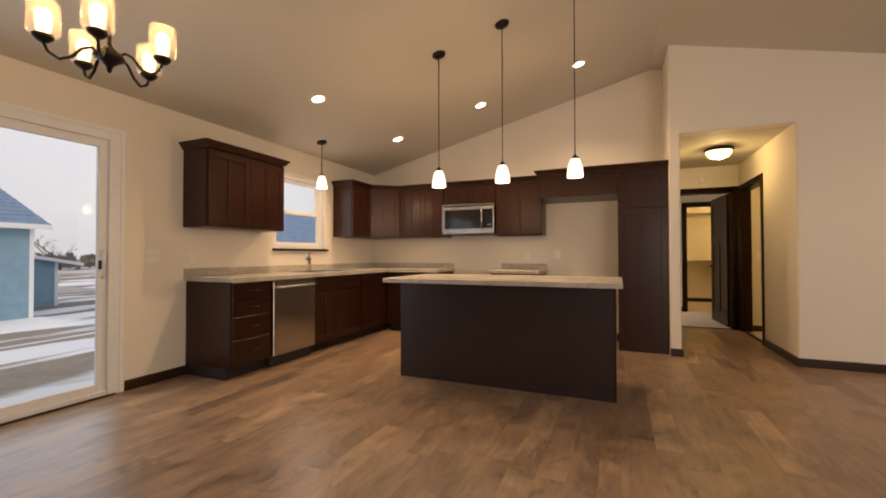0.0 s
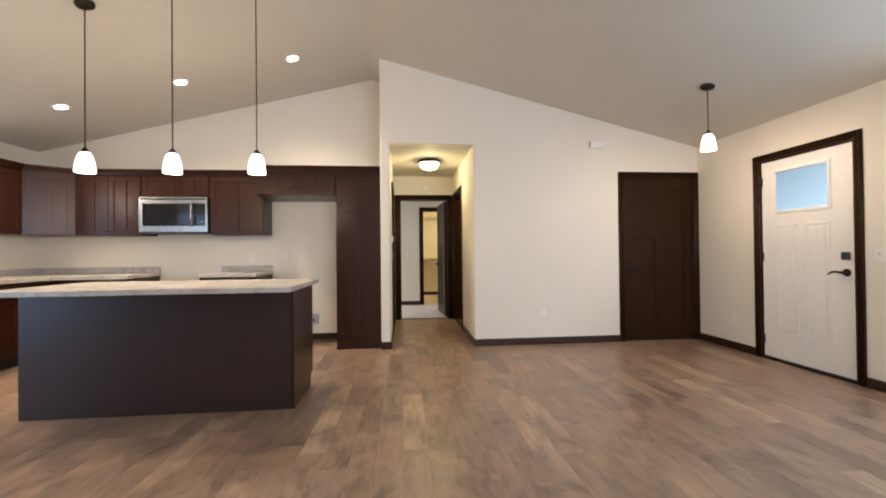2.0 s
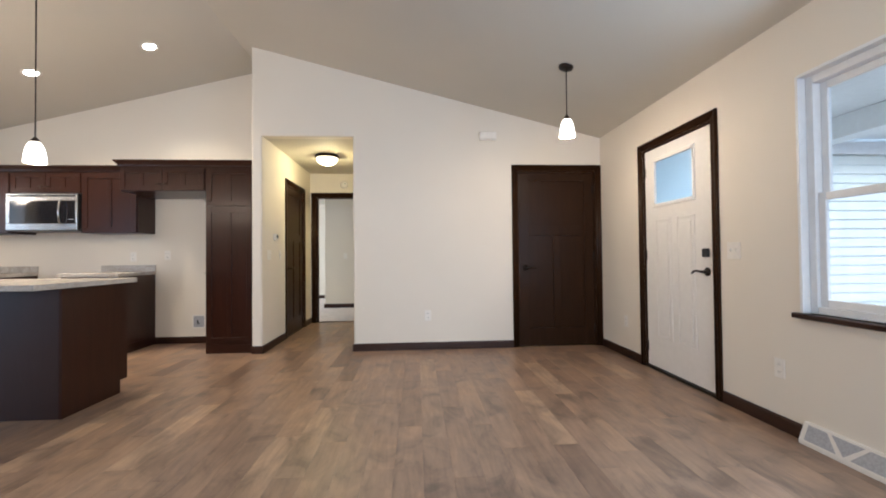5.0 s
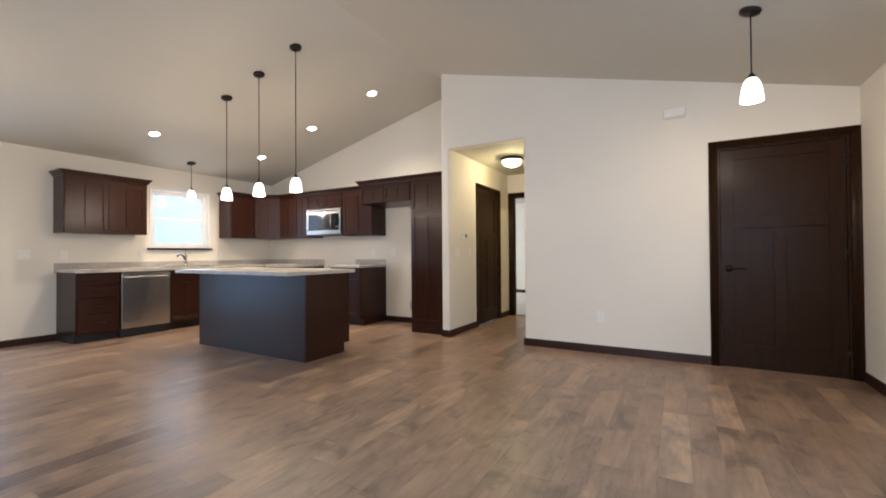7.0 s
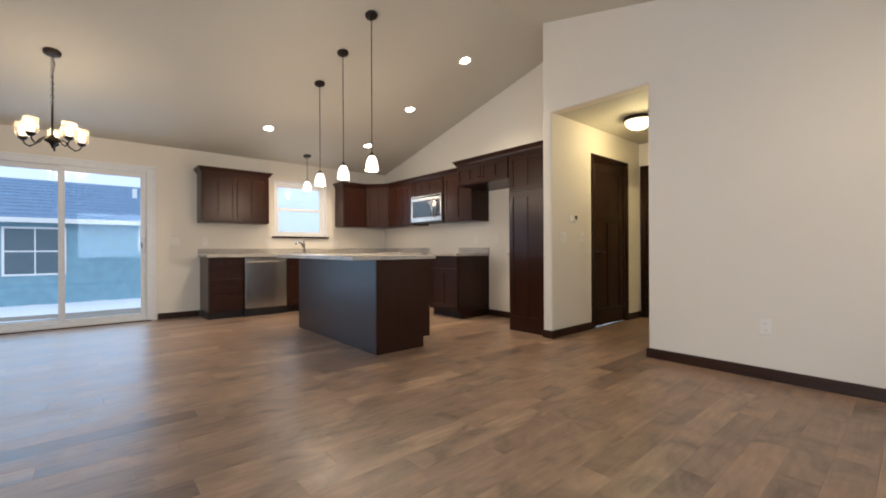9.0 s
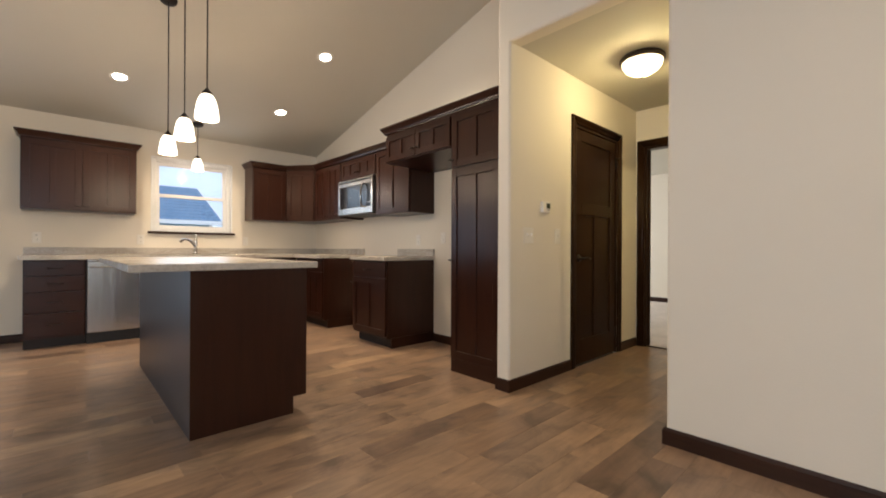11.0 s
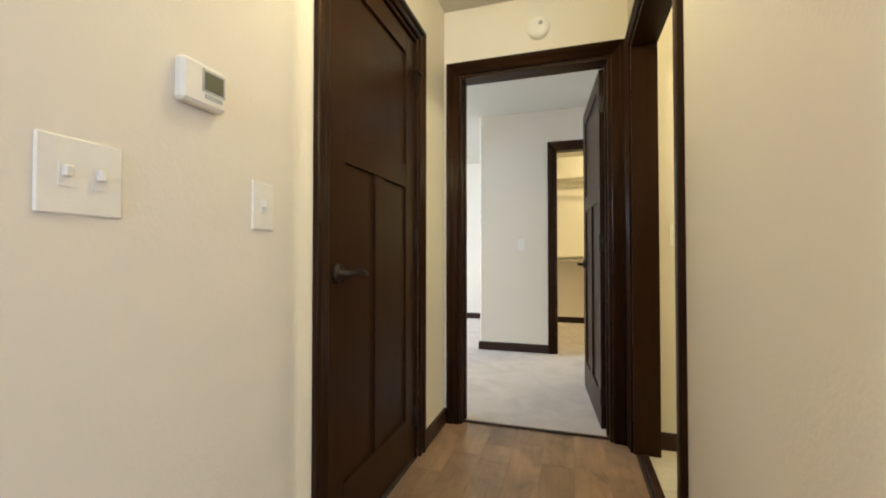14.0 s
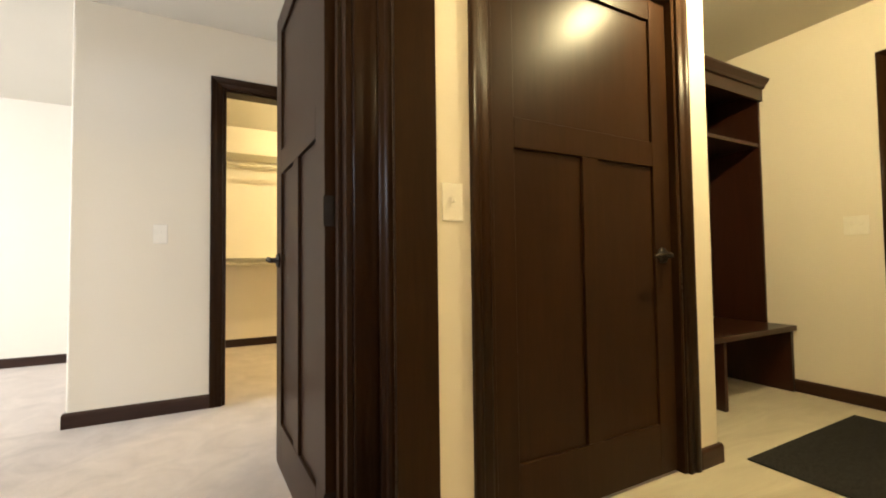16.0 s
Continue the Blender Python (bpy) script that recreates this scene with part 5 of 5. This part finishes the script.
sm = thing("smoke_alarm", pose(1.509, HALL_END, 2.245, 90, 0, 0), "round white smoke alarm over the bedroom door", "smoke alarm")
bm = bmesh.new()
lathe(bm, [(0, 0), (0.062, 0), (0.064, 0.012), (0.056, 0.03), (0.036, 0.036), (0, 0.037)], 32)
part("case", bm, WHITE_PLASTIC, sm)
bm = bmesh.new()
lathe(bm, [(0, 0.0375), (0.011, 0.0375), (0.011, 0.041), (0, 0.042)], 14, 0.014, 0.012)
part("test_button", bm, LEAD_GREY, sm)

wb = thing("water_supply_box", pose(-0.06, K, 0.27), "recessed white water supply box in the refrigerator space", "supply box")
part("frame", boxes((-0.08, 0.08, -0.005, 0, 0.07, 0.085), (-0.08, 0.08, -0.005, 0, -0.085, -0.07), (-0.08, -0.065, -0.005, 0, -0.07, 0.07), (0.065, 0.08, -0.005, 0, -0.07, 0.07), b=0.001), WHITE_PLASTIC, wb)
part("back", boxes((-0.065, 0.065, -0.002, -0.0005, -0.07, 0.07)), LEAD_GREY, wb)
bm = bmesh.new()
tube(bm, [(0, -0.002, -0.03), (0, -0.03, -0.02), (0, -0.032, 0.02)], 0.008, 8)
part("valve", bm, BRONZE, wb)

# baseboard register under the front window
rg = thing("baseboard_register", pose(E, 2.845, 0, 0, 0, -90), "white metal baseboard register with zigzag grille", "register")
bm = bmesh.new()
rl, rh, rdp = 0.47, 0.115, 0.055
sec = [(0, 0), (-rdp, 0), (-rdp, 0.018), (-0.018, rh), (0, rh)]
ends = [[bm.verts.new((x, y, z)) for y, z in sec] for x in (0, rl)]
for i in range(5):
    bm.faces.new((ends[0][i], ends[1][i], ends[1][(i + 1) % 5], ends[0][(i + 1) % 5]))
bm.faces.new(ends[0])
bm.faces.new(ends[1][::-1])
bmesh.ops.recalc_face_normals(bm, faces=bm.faces[:])
part("housing", bm, WHITE_PLASTIC, rg)


def on_slope(u, s):
    """A point on the register's sloping face: u along it, s from 0 below to 1 above."""
    return Vector((u, -rdp + (rdp - 0.018) * s, 0.018 + (rh - 0.018) * s))


up = Vector((0, -(rh - 0.018), rdp - 0.018)).normalized()
for tri in (((0.03, 0.1), (0.20, 0.1), (0.13, 0.9), (0.03, 0.9)), ((0.155, 0.9), (0.315, 0.9), (0.235, 0.12)), ((0.27, 0.1), (0.44, 0.1), (0.44, 0.9), (0.34, 0.9))):
    bm = bmesh.new()
    a = [bm.verts.new(on_slope(u, s) + up * 0.0008) for u, s in tri]
    c = [bm.verts.new(on_slope(u, s) + up * 0.0025) for u, s in tri]
    bm.faces.new(a)
    bm.faces.new(c[::-1])
    for i in range(len(tri)):
        bm.faces.new((a[i], a[(i + 1) % len(tri)], c[(i + 1) % len(tri)], c[i]))
    bmesh.ops.recalc_face_normals(bm, faces=bm.faces[:])
    part("grille", bm, LEAD_GREY, rg, "grey perforated grille")

ds2 = thing("door_stop", pose(E - 0.014, 4.62, 0.045, 0, 0, -90), "small bronze spring door stop on the baseboard", "door stop")
bm = bmesh.new()
tube(bm, [(0, 0, 0), (0, -0.06, 0.004)], 0.006, 8)
tube(bm, [(0, -0.06, 0.004), (0, -0.075, 0.005)], 0.010, 8)
part("spring", bm, BRONZE, ds2)

# ---- mudroom ----
LX0, LX1 = 3.533, MUD_E - 0.012
lk = thing("locker_bench", pose(LX0, 7.79, 0), "dark espresso mudroom locker with bench, shelf and crown", "locker bench")
lw_ = LX1 - LX0
mid = 4.185 - LX0
part("seat", boxes((0, lw_ + 0.008, -0.012, 0.53, 0.410, 0.445), b=0.004), ESPRESSO_H, lk)
for x in (0.0, mid - 0.019, lw_ - 0.03):
    part("leg_panel", boxes((x, x + 0.03, 0.008, 0.53, 0, 0.4095), b=0.0015), ESPRESSO, lk)
part("back", boxes((0, lw_, 0.505, 0.525, 0.4455, 2.10)), ESPRESSO, lk)
for x in (0.0, mid - 0.01, lw_ - 0.02):
    part("upright", boxes((x, x + 0.02, 0.155, 0.5045, 0.4455, 2.10), b=0.001), ESPRESSO, lk)
part("shelf", boxes((0.0205, lw_ - 0.0205, 0.16, 0.5045, 1.70, 1.725), b=0.001), ESPRESSO_H, lk)
part("top", boxes((0, lw_, 0.15, 0.525, 2.1005, 2.125)), ESPRESSO_H, lk)
part("face_rail", boxes((0, lw_, 0.134, 0.1545, 2.03, 2.125)), ESPRESSO_H, lk)
bm = bmesh.new()
extrude_profile(bm, CROWN, [((0, 0.134, 2.118), (0, -1, 0)), ((lw_ + 0.006, 0.134, 2.118), (0, -1, 0))])
part("crown", bm, ESPRESSO_H, lk)
for x in (0.2, 0.5, 0.95, 1.25):
    bm = bmesh.new()
    tube(bm, [(x, 0.505, 1.58), (x, 0.46, 1.575), (x, 0.445, 1.60), (x, 0.44, 1.63)], 0.006, 8)
    part("coat_hook", bm, BRONZE, lk)
bm = bmesh.new()
box(bm, 0, 1.09, -0.72, 0, 0.0, 0.009, b=0.003)
solo("door_mat", bm, MAT_FIBRE, "black ribbed entrance mat on the mudroom floor", "door mat", m=pose(3.64, 7.425, 0.0))

# ---- walk-in closet shelves ----
for z, rod in ((2.075, 1.90), (0.985, None)):
    sh = thing("closet_shelf", pose(WIC_X + 0.11, BED_N, z), "cream painted closet shelf with a hanging rod", "shelf", "closet shelves")
    part("board", boxes((0, 2.315, -0.33, 0, -0.02, 0), b=0.002), SHELF_WHITE, sh)
    part("cleat", boxes((0, 2.315, -0.02, 0, -0.10, -0.0205)), SHELF_WHITE, sh)
    bm = bmesh.new()
    tube(bm, [(0.0, -0.28, -0.07 if rod is None else -0.12), (2.315, -0.28, -0.07 if rod is None else -0.12)], 0.016, 10)
    part("rod", bm, SHELF_WHITE, sh)

# ---- outdoors, west ----
bm = bmesh.new()
xs = [-400, -120, -60, -40, -30, -24, -20, -17, -14, -11, -8, -6, -4, W - 0.16]
ys = [-300, -80, -30, -15, -8, -4, 0, 2, 4, 6, 8, 10, 13, 17, 24, 40, 80, 300]


def ground_z(x, y):
    s = min(max((-4 - x) / 15, 0), 1)
    return -0.34 - 1.16 * s * s * (3 - 2 * s) + 0.05 * noise.noise(Vector((x * 0.4, y * 0.4, 0))) * (1 if x > -60 else 0)


grid = [[bm.verts.new((x, y, ground_z(x, y))) for y in ys] for x in xs]
for i in range(len(xs) - 1):
    for j in range(len(ys) - 1):
        bm.faces.new((grid[i][j], grid[i + 1][j], grid[i + 1][j + 1], grid[i][j + 1]))
bmesh.ops.recalc_face_normals(bm, faces=bm.faces[:])
gx = [W - 0.16, E + 0.15, 12, 40, 300]
gr2 = [[bm.verts.new((x, y, -0.36)) for y in (-300, SOUTH - 0.1)] for x in gx]
for a, c in zip(gr2, gr2[1:]):
    bm.faces.new((a[0], c[0], c[1], a[1]))
gr3 = [[bm.verts.new((x, y, -0.36)) for y in (SOUTH - 0.1, 14, 300)] for x in gx[1:]]
for a, c in zip(gr3, gr3[1:]):
    for j in range(2):
        bm.faces.new((a[j], c[j], c[j + 1], a[j + 1]))
for f in bm.faces:
    if f.normal.z < 0:
        f.normal_flip()
tagged(structure("ground", bm, EARTH, "bare brown earth with melting snow patches"))


def lap_wall(parent, x, y0, y1, z0, z1, mat, step=0.115, axis="y", sign=1):
    """Lap siding: one bevelled course after another, on a plane x (or y) = const, facing sign."""
    bm = bmesh.new()
    z = z0
    while z < z1 - 0.01:
        t = min(z + step, z1)
        for (p, q, lo, hi) in ((y0, y1, z, t),):
            prof = [(0.0, lo), (0.030, lo), (0.006, hi), (0.0, hi)]
            if axis == "y":
                a = [bm.verts.new((x + sign * o, p, zz)) for o, zz in prof]
                c = [bm.verts.new((x + sign * o, q, zz)) for o, zz in prof]
            else:
                a = [bm.verts.new((p, x + sign * o, zz)) for o, zz in prof]
                c = [bm.verts.new((q, x + sign * o, zz)) for o, zz in prof]
            for i in range(4):
                bm.faces.new((a[i], a[(i + 1) % 4], c[(i + 1) % 4], c[i]))
            bm.faces.new(a)
            bm.faces.new(c[::-1])
        z = t
    bmesh.ops.recalc_face_normals(bm, faces=bm.faces[:])
    return part("siding", bm, mat, parent)


NEIGHBOUR_PANE = plain("neighbour_pane", (0.10, 0.15, 0.19), 0.1, 0, 0.05)


def slab_between(quad, up):
    bm = bmesh.new()
    a = [bm.verts.new(q) for q in quad]
    c = [bm.verts.new(Vector(q) + Vector((0, 0, up))) for q in quad]
    bm.faces.new(a)
    bm.faces.new(c)
    for i in range(len(a)):
        bm.faces.new((a[i], a[(i + 1) % len(a)], c[(i + 1) % len(a)], c[i]))
    bmesh.ops.recalc_face_normals(bm, faces=bm.faces[:])
    return bm


def neighbour_house(m, y0, y1, ze, rise, windows, label, depth=8.0):
    """House whose long side lies on local x = 0 and faces +x, from y0 to y1; ze: height of the eave."""
    z0 = -1.7
    h = thing("neighbour_house", m, label, "house", "neighbouring houses")
    part("wall", boxes((-depth, 0, y0, y1, z0, ze)), SIDING_BLUE, h)
    lap_wall(h, 0, y0, y1, z0 + 0.1, ze - 0.12, SIDING_BLUE, 0.13)
    for y in (y0, y1):
        part("corner_board", boxes((-0.1, 0.035, y - 0.08, y + 0.06, z0, ze)), OUT_WHITE, h, "white corner board")
        gb = bmesh.new()
        tri = [gb.verts.new(q) for q in ((0, y, ze), (-depth, y, ze), (-depth / 2, y, ze + rise * 0.92))]
        gb.faces.new(tri)
        part("gable", gb, SIDING_BLUE, h)
    for xe in (0.45, -depth - 0.45):
        part("roof", slab_between(((xe, y0 - 0.4, ze - 0.08), (xe, y1 + 0.4, ze - 0.08), (-depth / 2, y1 + 0.4, ze + rise), (-depth / 2, y0 - 0.4, ze + rise)), 0.12), SHINGLE, h, "slate-blue shingle roof")
    n = 12
    for i in range(n):
        s = i / n
        x, z = 0.45 - (0.45 + depth / 2) * s, ze + 0.041 + (rise + 0.08) * s
        part("shingle_course", slab_between(((x, y0 - 0.4, z), (x, y1 + 0.4, z), (x - 0.2, y1 + 0.4, z + 0.2 * (rise + 0.08) / (0.45 + depth / 2)), (x - 0.2, y0 - 0.4, z + 0.2 * (rise + 0.08) / (0.45 + depth / 2))), 0.018), SHINGLE_LIGHT, h)
    part("fascia", boxes((0.42, 0.48, y0 - 0.4, y1 + 0.4, ze - 0.15, ze + 0.05), (0, 0.42, y0 - 0.4, y1 + 0.4, ze - 0.13, ze - 0.10)), OUT_WHITE, h, "white fascia and gutter")
    for y in (y0 - 0.44, y1 + 0.4):
        part("rake_board", slab_between(((0.47, y, ze - 0.15), (0.47, y + 0.04, ze - 0.15), (-depth / 2, y + 0.04, ze + rise - 0.07), (-depth / 2, y, ze + rise - 0.07)), 0.2), OUT_WHITE, h, "white rake board")
    part("roof_vent", boxes((-3.2, -2.98, 3.3, 3.5, ze + rise * 0.6, ze + rise * 0.9)), OUT_WHITE, h)
    for a, c, za, zb in windows:
        w_ = part("window", boxes((0.02, 0.05, a - 0.08, a, za - 0.08, zb + 0.08), (0.02, 0.05, c, c + 0.08, za - 0.08, zb + 0.08), (0.02, 0.05, a, c, zb, zb + 0.08),
                                  (0.02, 0.05, a, c, za - 0.08, za), (0.02, 0.04, a, c, (za + zb) / 2 - 0.03, (za + zb) / 2 + 0.03), (0.02, 0.04, (a + c) / 2 - 0.02, (a + c) / 2 + 0.02, za, zb)), OUT_WHITE, h, "white window frame")
        part("pane", boxes((0.022, 0.03, a, c, za, zb)), NEIGHBOUR_PANE, w_)
    return h


neighbour_house(pose(-21.0, 0, 0), -11, 8.75, 2.30, 2.2, ((3.40, 4.02, 1.0, 1.86), (-1.1, 0.7, 0.0, 1.9)), "blue-grey sided single-storey house with a slate roof", 10.0)
neighbour_house(pose(-16.5, 19.5, 0, 0, 0, -42), -5, 9, 1.75, 2.0, ((1.0, 2.2, 0.2, 1.3),), "second blue-grey house with a slate roof farther off")

gar = thing("neighbour_garage", pose(0, 0, 0), "small blue-grey garage with white trim behind the house", "garage")
GX, GY0, GY1 = -26.6, 6.5, 12.0
part("wall", slab_between(((GX, GY0, -1.7), (GX, GY1, -1.7), (GX - 5, GY1, -1.7), (GX - 5, GY0, -1.7)), 2.40), SIDING_BLUE, gar)
lap_wall(gar, GX, GY0, GY1, -1.6, 0.70, SIDING_BLUE, 0.13)
part("corner_board", boxes((GX - 0.1, GX + 0.04, GY1 - 0.12, GY1 + 0.03, -1.7, 0.75)), OUT_WHITE, gar, "white corner board")
gb = bmesh.new()
ga = [gb.verts.new(q) for q in ((GX, GY0, 0.70), (GX, GY1, 0.70), (GX, GY1, 0.80), (GX, GY0, 1.95))]
gc = [gb.verts.new(v.co + Vector((-5, 0, 0))) for v in ga]
gb.faces.new(ga)
gb.faces.new(gc)
for i in range(4):
    gb.faces.new((ga[i], ga[(i + 1) % 4], gc[(i + 1) % 4], gc[i]))
bmesh.ops.recalc_face_normals(gb, faces=gb.faces[:])
part("gable", gb, SIDING_BLUE, gar)
part("roof", slab_between(((GX + 0.4, GY0 - 0.3, 2.04), (GX + 0.4, GY1 + 0.95, 0.66), (GX - 5.4, GY1 + 0.95, 0.66), (GX - 5.4, GY0 - 0.3, 2.04)), 0.05), SHINGLE, gar)
part("rake_board", slab_between(((GX + 0.4, GY0 - 0.3, 1.94), (GX + 0.44, GY0 - 0.3, 1.94), (GX + 0.44, GY1 + 0.95, 0.56), (GX + 0.4, GY1 + 0.95, 0.56)), 0.17), OUT_WHITE, gar, "white rake board")

# snow that has slid off the roof and lies along the neighbour's wall
bm = bmesh.new()
drift = []
for i in range(80):
    y = -11.5 + i * 0.26
    wide = 3.6 + 1.5 * noise.noise(Vector((y * 0.35, 3.0, 0)))
    row = []
    for j in range(9):
        s = j / 8
        lump = 0.05 * noise.noise(Vector((y * 1.3, s * 4, 7.0))) * (1 - s)
        row.append(bm.verts.new((-20.96 + wide * s, y, -1.32 - 0.10 * s - 0.20 * s ** 4 + lump)))
    drift.append(row)
for a, c in zip(drift, drift[1:]):
    for j in range(8):
        bm.faces.new((a[j], a[j + 1], c[j + 1], c[j])).smooth = True
bmesh.ops.recalc_face_normals(bm, faces=bm.faces[:])
solo("snow_drift", bm, SNOW, "long low bank of white snow beside the neighbouring house", "snow", kind="structure")

structure("road", boxes((-120, -34, 14.0, 19.0, -1.5, -1.42)), CONCRETE, "pale wet road beyond the yard")

# bare tree and far brush
def bare_tree(x, y, z, h, seed, label):
    rng = random.Random(seed)
    t = thing("bare_tree", pose(x, y, z), label, "tree", "far trees")
    trunk, twigs = bmesh.new(), bmesh.new()

    def grow(bm2, p, d, length, r, depth):
        pts = [p]
        for _ in range(4):
            d = (d + Vector((rng.uniform(-1, 1), rng.uniform(-1, 1), rng.uniform(-0.3, 0.6))) * 0.16).normalized()
            pts.append(pts[-1] + d * length / 4)
        tube(bm2, pts, [r * (1 - 0.12 * i) for i in range(5)], 5 if depth < 2 else 3)
        if depth < 4:
            for kk in range(3 if depth else 6):
                q = pts[1 + kk % 4]
                dd = (d * 0.7 + Vector((rng.uniform(-1, 1), rng.uniform(-1, 1), rng.uniform(0, 0.7)))).normalized()
                grow(twigs, q, dd, length * rng.uniform(0.5, 0.72), r * 0.5, depth + 1)

    grow(trunk, Vector((0, 0, 0)), Vector((0, 0, 1)), h * 0.55, h * 0.025, 0)
    part("trunk", trunk, BARK, t)
    part("crown", twigs, BARK, t, "bare twiggy crown")


bare_tree(-54.7, 24.2, -1.5, 5.6, 4, "bare grey leafless tree far across the field")
bare_tree(-80, 44, -1.5, 5.5, 9, "bare grey leafless tree far across the field")
rng = random.Random(3)
bm = bmesh.new()
for i in range(900):
    x, y = -110 + rng.uniform(-12, 25), rng.uniform(-60, 140)
    h = rng.uniform(1.2, 4.2)
    w_ = rng.uniform(0.8, 2.4)
    base = Vector((x, y, -1.6))
    vs = [bm.verts.new(base + Vector((rng.uniform(-w_, w_), rng.uniform(-w_, w_), rng.uniform(0, h)))) for _ in range(6)]
    for tri in ((0, 1, 2), (2, 3, 4), (4, 5, 0), (1, 3, 5)):
        bm.faces.new([vs[q] for q in tri])
tagged(solo("far_brush", bm, BRUSH_FAR, "line of bare brown brush at the field's edge", "brush"), kind="stuff")

# ---- outdoors, east: the porch ----
porch = thing("porch", pose(0, 0, 0), "covered front porch with pale lap siding and white ceiling", "porch", kind="structure")
PY = 5.10
part("siding_backing", boxes((E + 0.15, 12, PY + 0.0005, PY + 0.15, -0.4, 3.0)), SIDING_PALE, porch)
lap_wall(porch, PY, E + 0.15, 12, -0.35, 2.18, SIDING_PALE, 0.105, "x", -1)
part("frieze", boxes((E + 0.15, 12, PY - 0.05, PY - 0.0005, 2.18, 2.33), b=0.004), OUT_WHITE, porch)
part("porch_ceiling", boxes((E + 0.15, 7.1, -1.0, PY - 0.052, 2.42, 2.48)), OUT_WHITE, porch, "white panelled porch ceiling")
part("beam", boxes((6.9, 7.12, -1.0, PY - 0.052, 2.20, 2.418), b=0.004), OUT_WHITE, porch)
part("porch_slab", boxes((E + 0.15, 7.4, -1.2, PY - 0.03, -0.36, -0.06)), CONCRETE, porch, "concrete porch slab")
part("garage_soffit", boxes((7.13, 12, 4.5, PY - 0.052, 2.36, 2.40), b=0.002), OUT_WHITE, porch)
part("garage_eave", boxes((7.13, 12, 4.35, 4.499, 2.34, 2.52), b=0.004), SHINGLE, porch)
bm = bmesh.new()
lathe(bm, [(0, -0.004), (0.07, -0.004), (0.075, 0.0)], 24)
pl = part("porch_light", bm, CAN_GLOW, porch, "lit recessed porch light")
pl.location = (5.95, 3.15, 2.419)
porch_beam = lamp("porch_beam", 5.95, 3.15, 2.40, 38, 0.06, (0.95, 0.97, 1.0), "SPOT")
porch_beam.data.spot_size, porch_beam.data.spot_blend = radians(160), 0.7

# ---- floor planks ----
PW, PL = 0.145, 0.92
prng = random.Random(11)


def plank_mesh(length, w=PW):
    bm = bmesh.new()
    g = 0.0002
    c0 = 0.0008
    lo = [bm.verts.new(p) for p in ((g, g, -0.0075), (w - g, g, -0.0075), (w - g, length - g, -0.0075), (g, length - g, -0.0075))]
    mi = [bm.verts.new((v.co.x, v.co.y, -c0 * 0.7)) for v in lo]
    hi = [bm.verts.new(p) for p in ((g + c0, g + c0, 0), (w - g - c0, g + c0, 0), (w - g - c0, length - g - c0, 0), (g + c0, length - g - c0, 0))]
    for a, c in ((lo, mi), (mi, hi)):
        for i in range(4):
            bm.faces.new((a[i], a[(i + 1) % 4], c[(i + 1) % 4], c[i]))
    bm.faces.new(hi)
    return bm


shared = {}
rest_v, rest_f = [], []
made = 0
rows = int((E - W) / PW) + 1
for r in range(rows):
    x = W + r * PW
    w = min(PW, E - x)
    if w < 0.01:
        continue
    in_hall = HALL_L - 0.02 < x + w / 2 < HALL_R + 0.03
    y_end = HALL_END + 0.03 if in_hall else (K if x + w / 2 < HALL_L - 0.05 else N + 0.02)
    y = SOUTH - prng.uniform(0, PL)
    while y < y_end:
        ln = PL * prng.choice((1.0, 1.0, 1.0, 0.66))
        y0, y1 = max(y, SOUTH), min(y + ln, y_end)
        y += ln
        if y1 - y0 < 0.03:
            continue
        near = made < 300 and -0.2 < x < 4.3 and y1 > 1.2 and (x > 0.4 or y1 > 3.0)
        if near:
            key = (round(y1 - y0, 2), round(w, 3))
            if key not in shared:
                shared[key] = mesh_of("plank", plank_mesh(key[0], w), PLANK)
            ob = new("plank", shared[key])
            ob.parent = floor
            ob.location = (x, y0, 0)
            made += 1
        else:
            b0 = len(rest_v)
            pm = plank_mesh(y1 - y0, w)
            pm.verts.index_update()
            rest_v += [(v.co.x + x, v.co.y + y0, v.co.z) for v in pm.verts]
            rest_f += [tuple(v.index + b0 for v in f.verts) for f in pm.faces]
            pm.free()
me = bpy.data.meshes.new("planks")
me.from_pydata(rest_v, [], rest_f)
me.materials.append(PLANK_REST)
rest = new("planks", me)
rest.parent = floor
tagged(rest, "brown wood-look vinyl planks", kind="stuff")
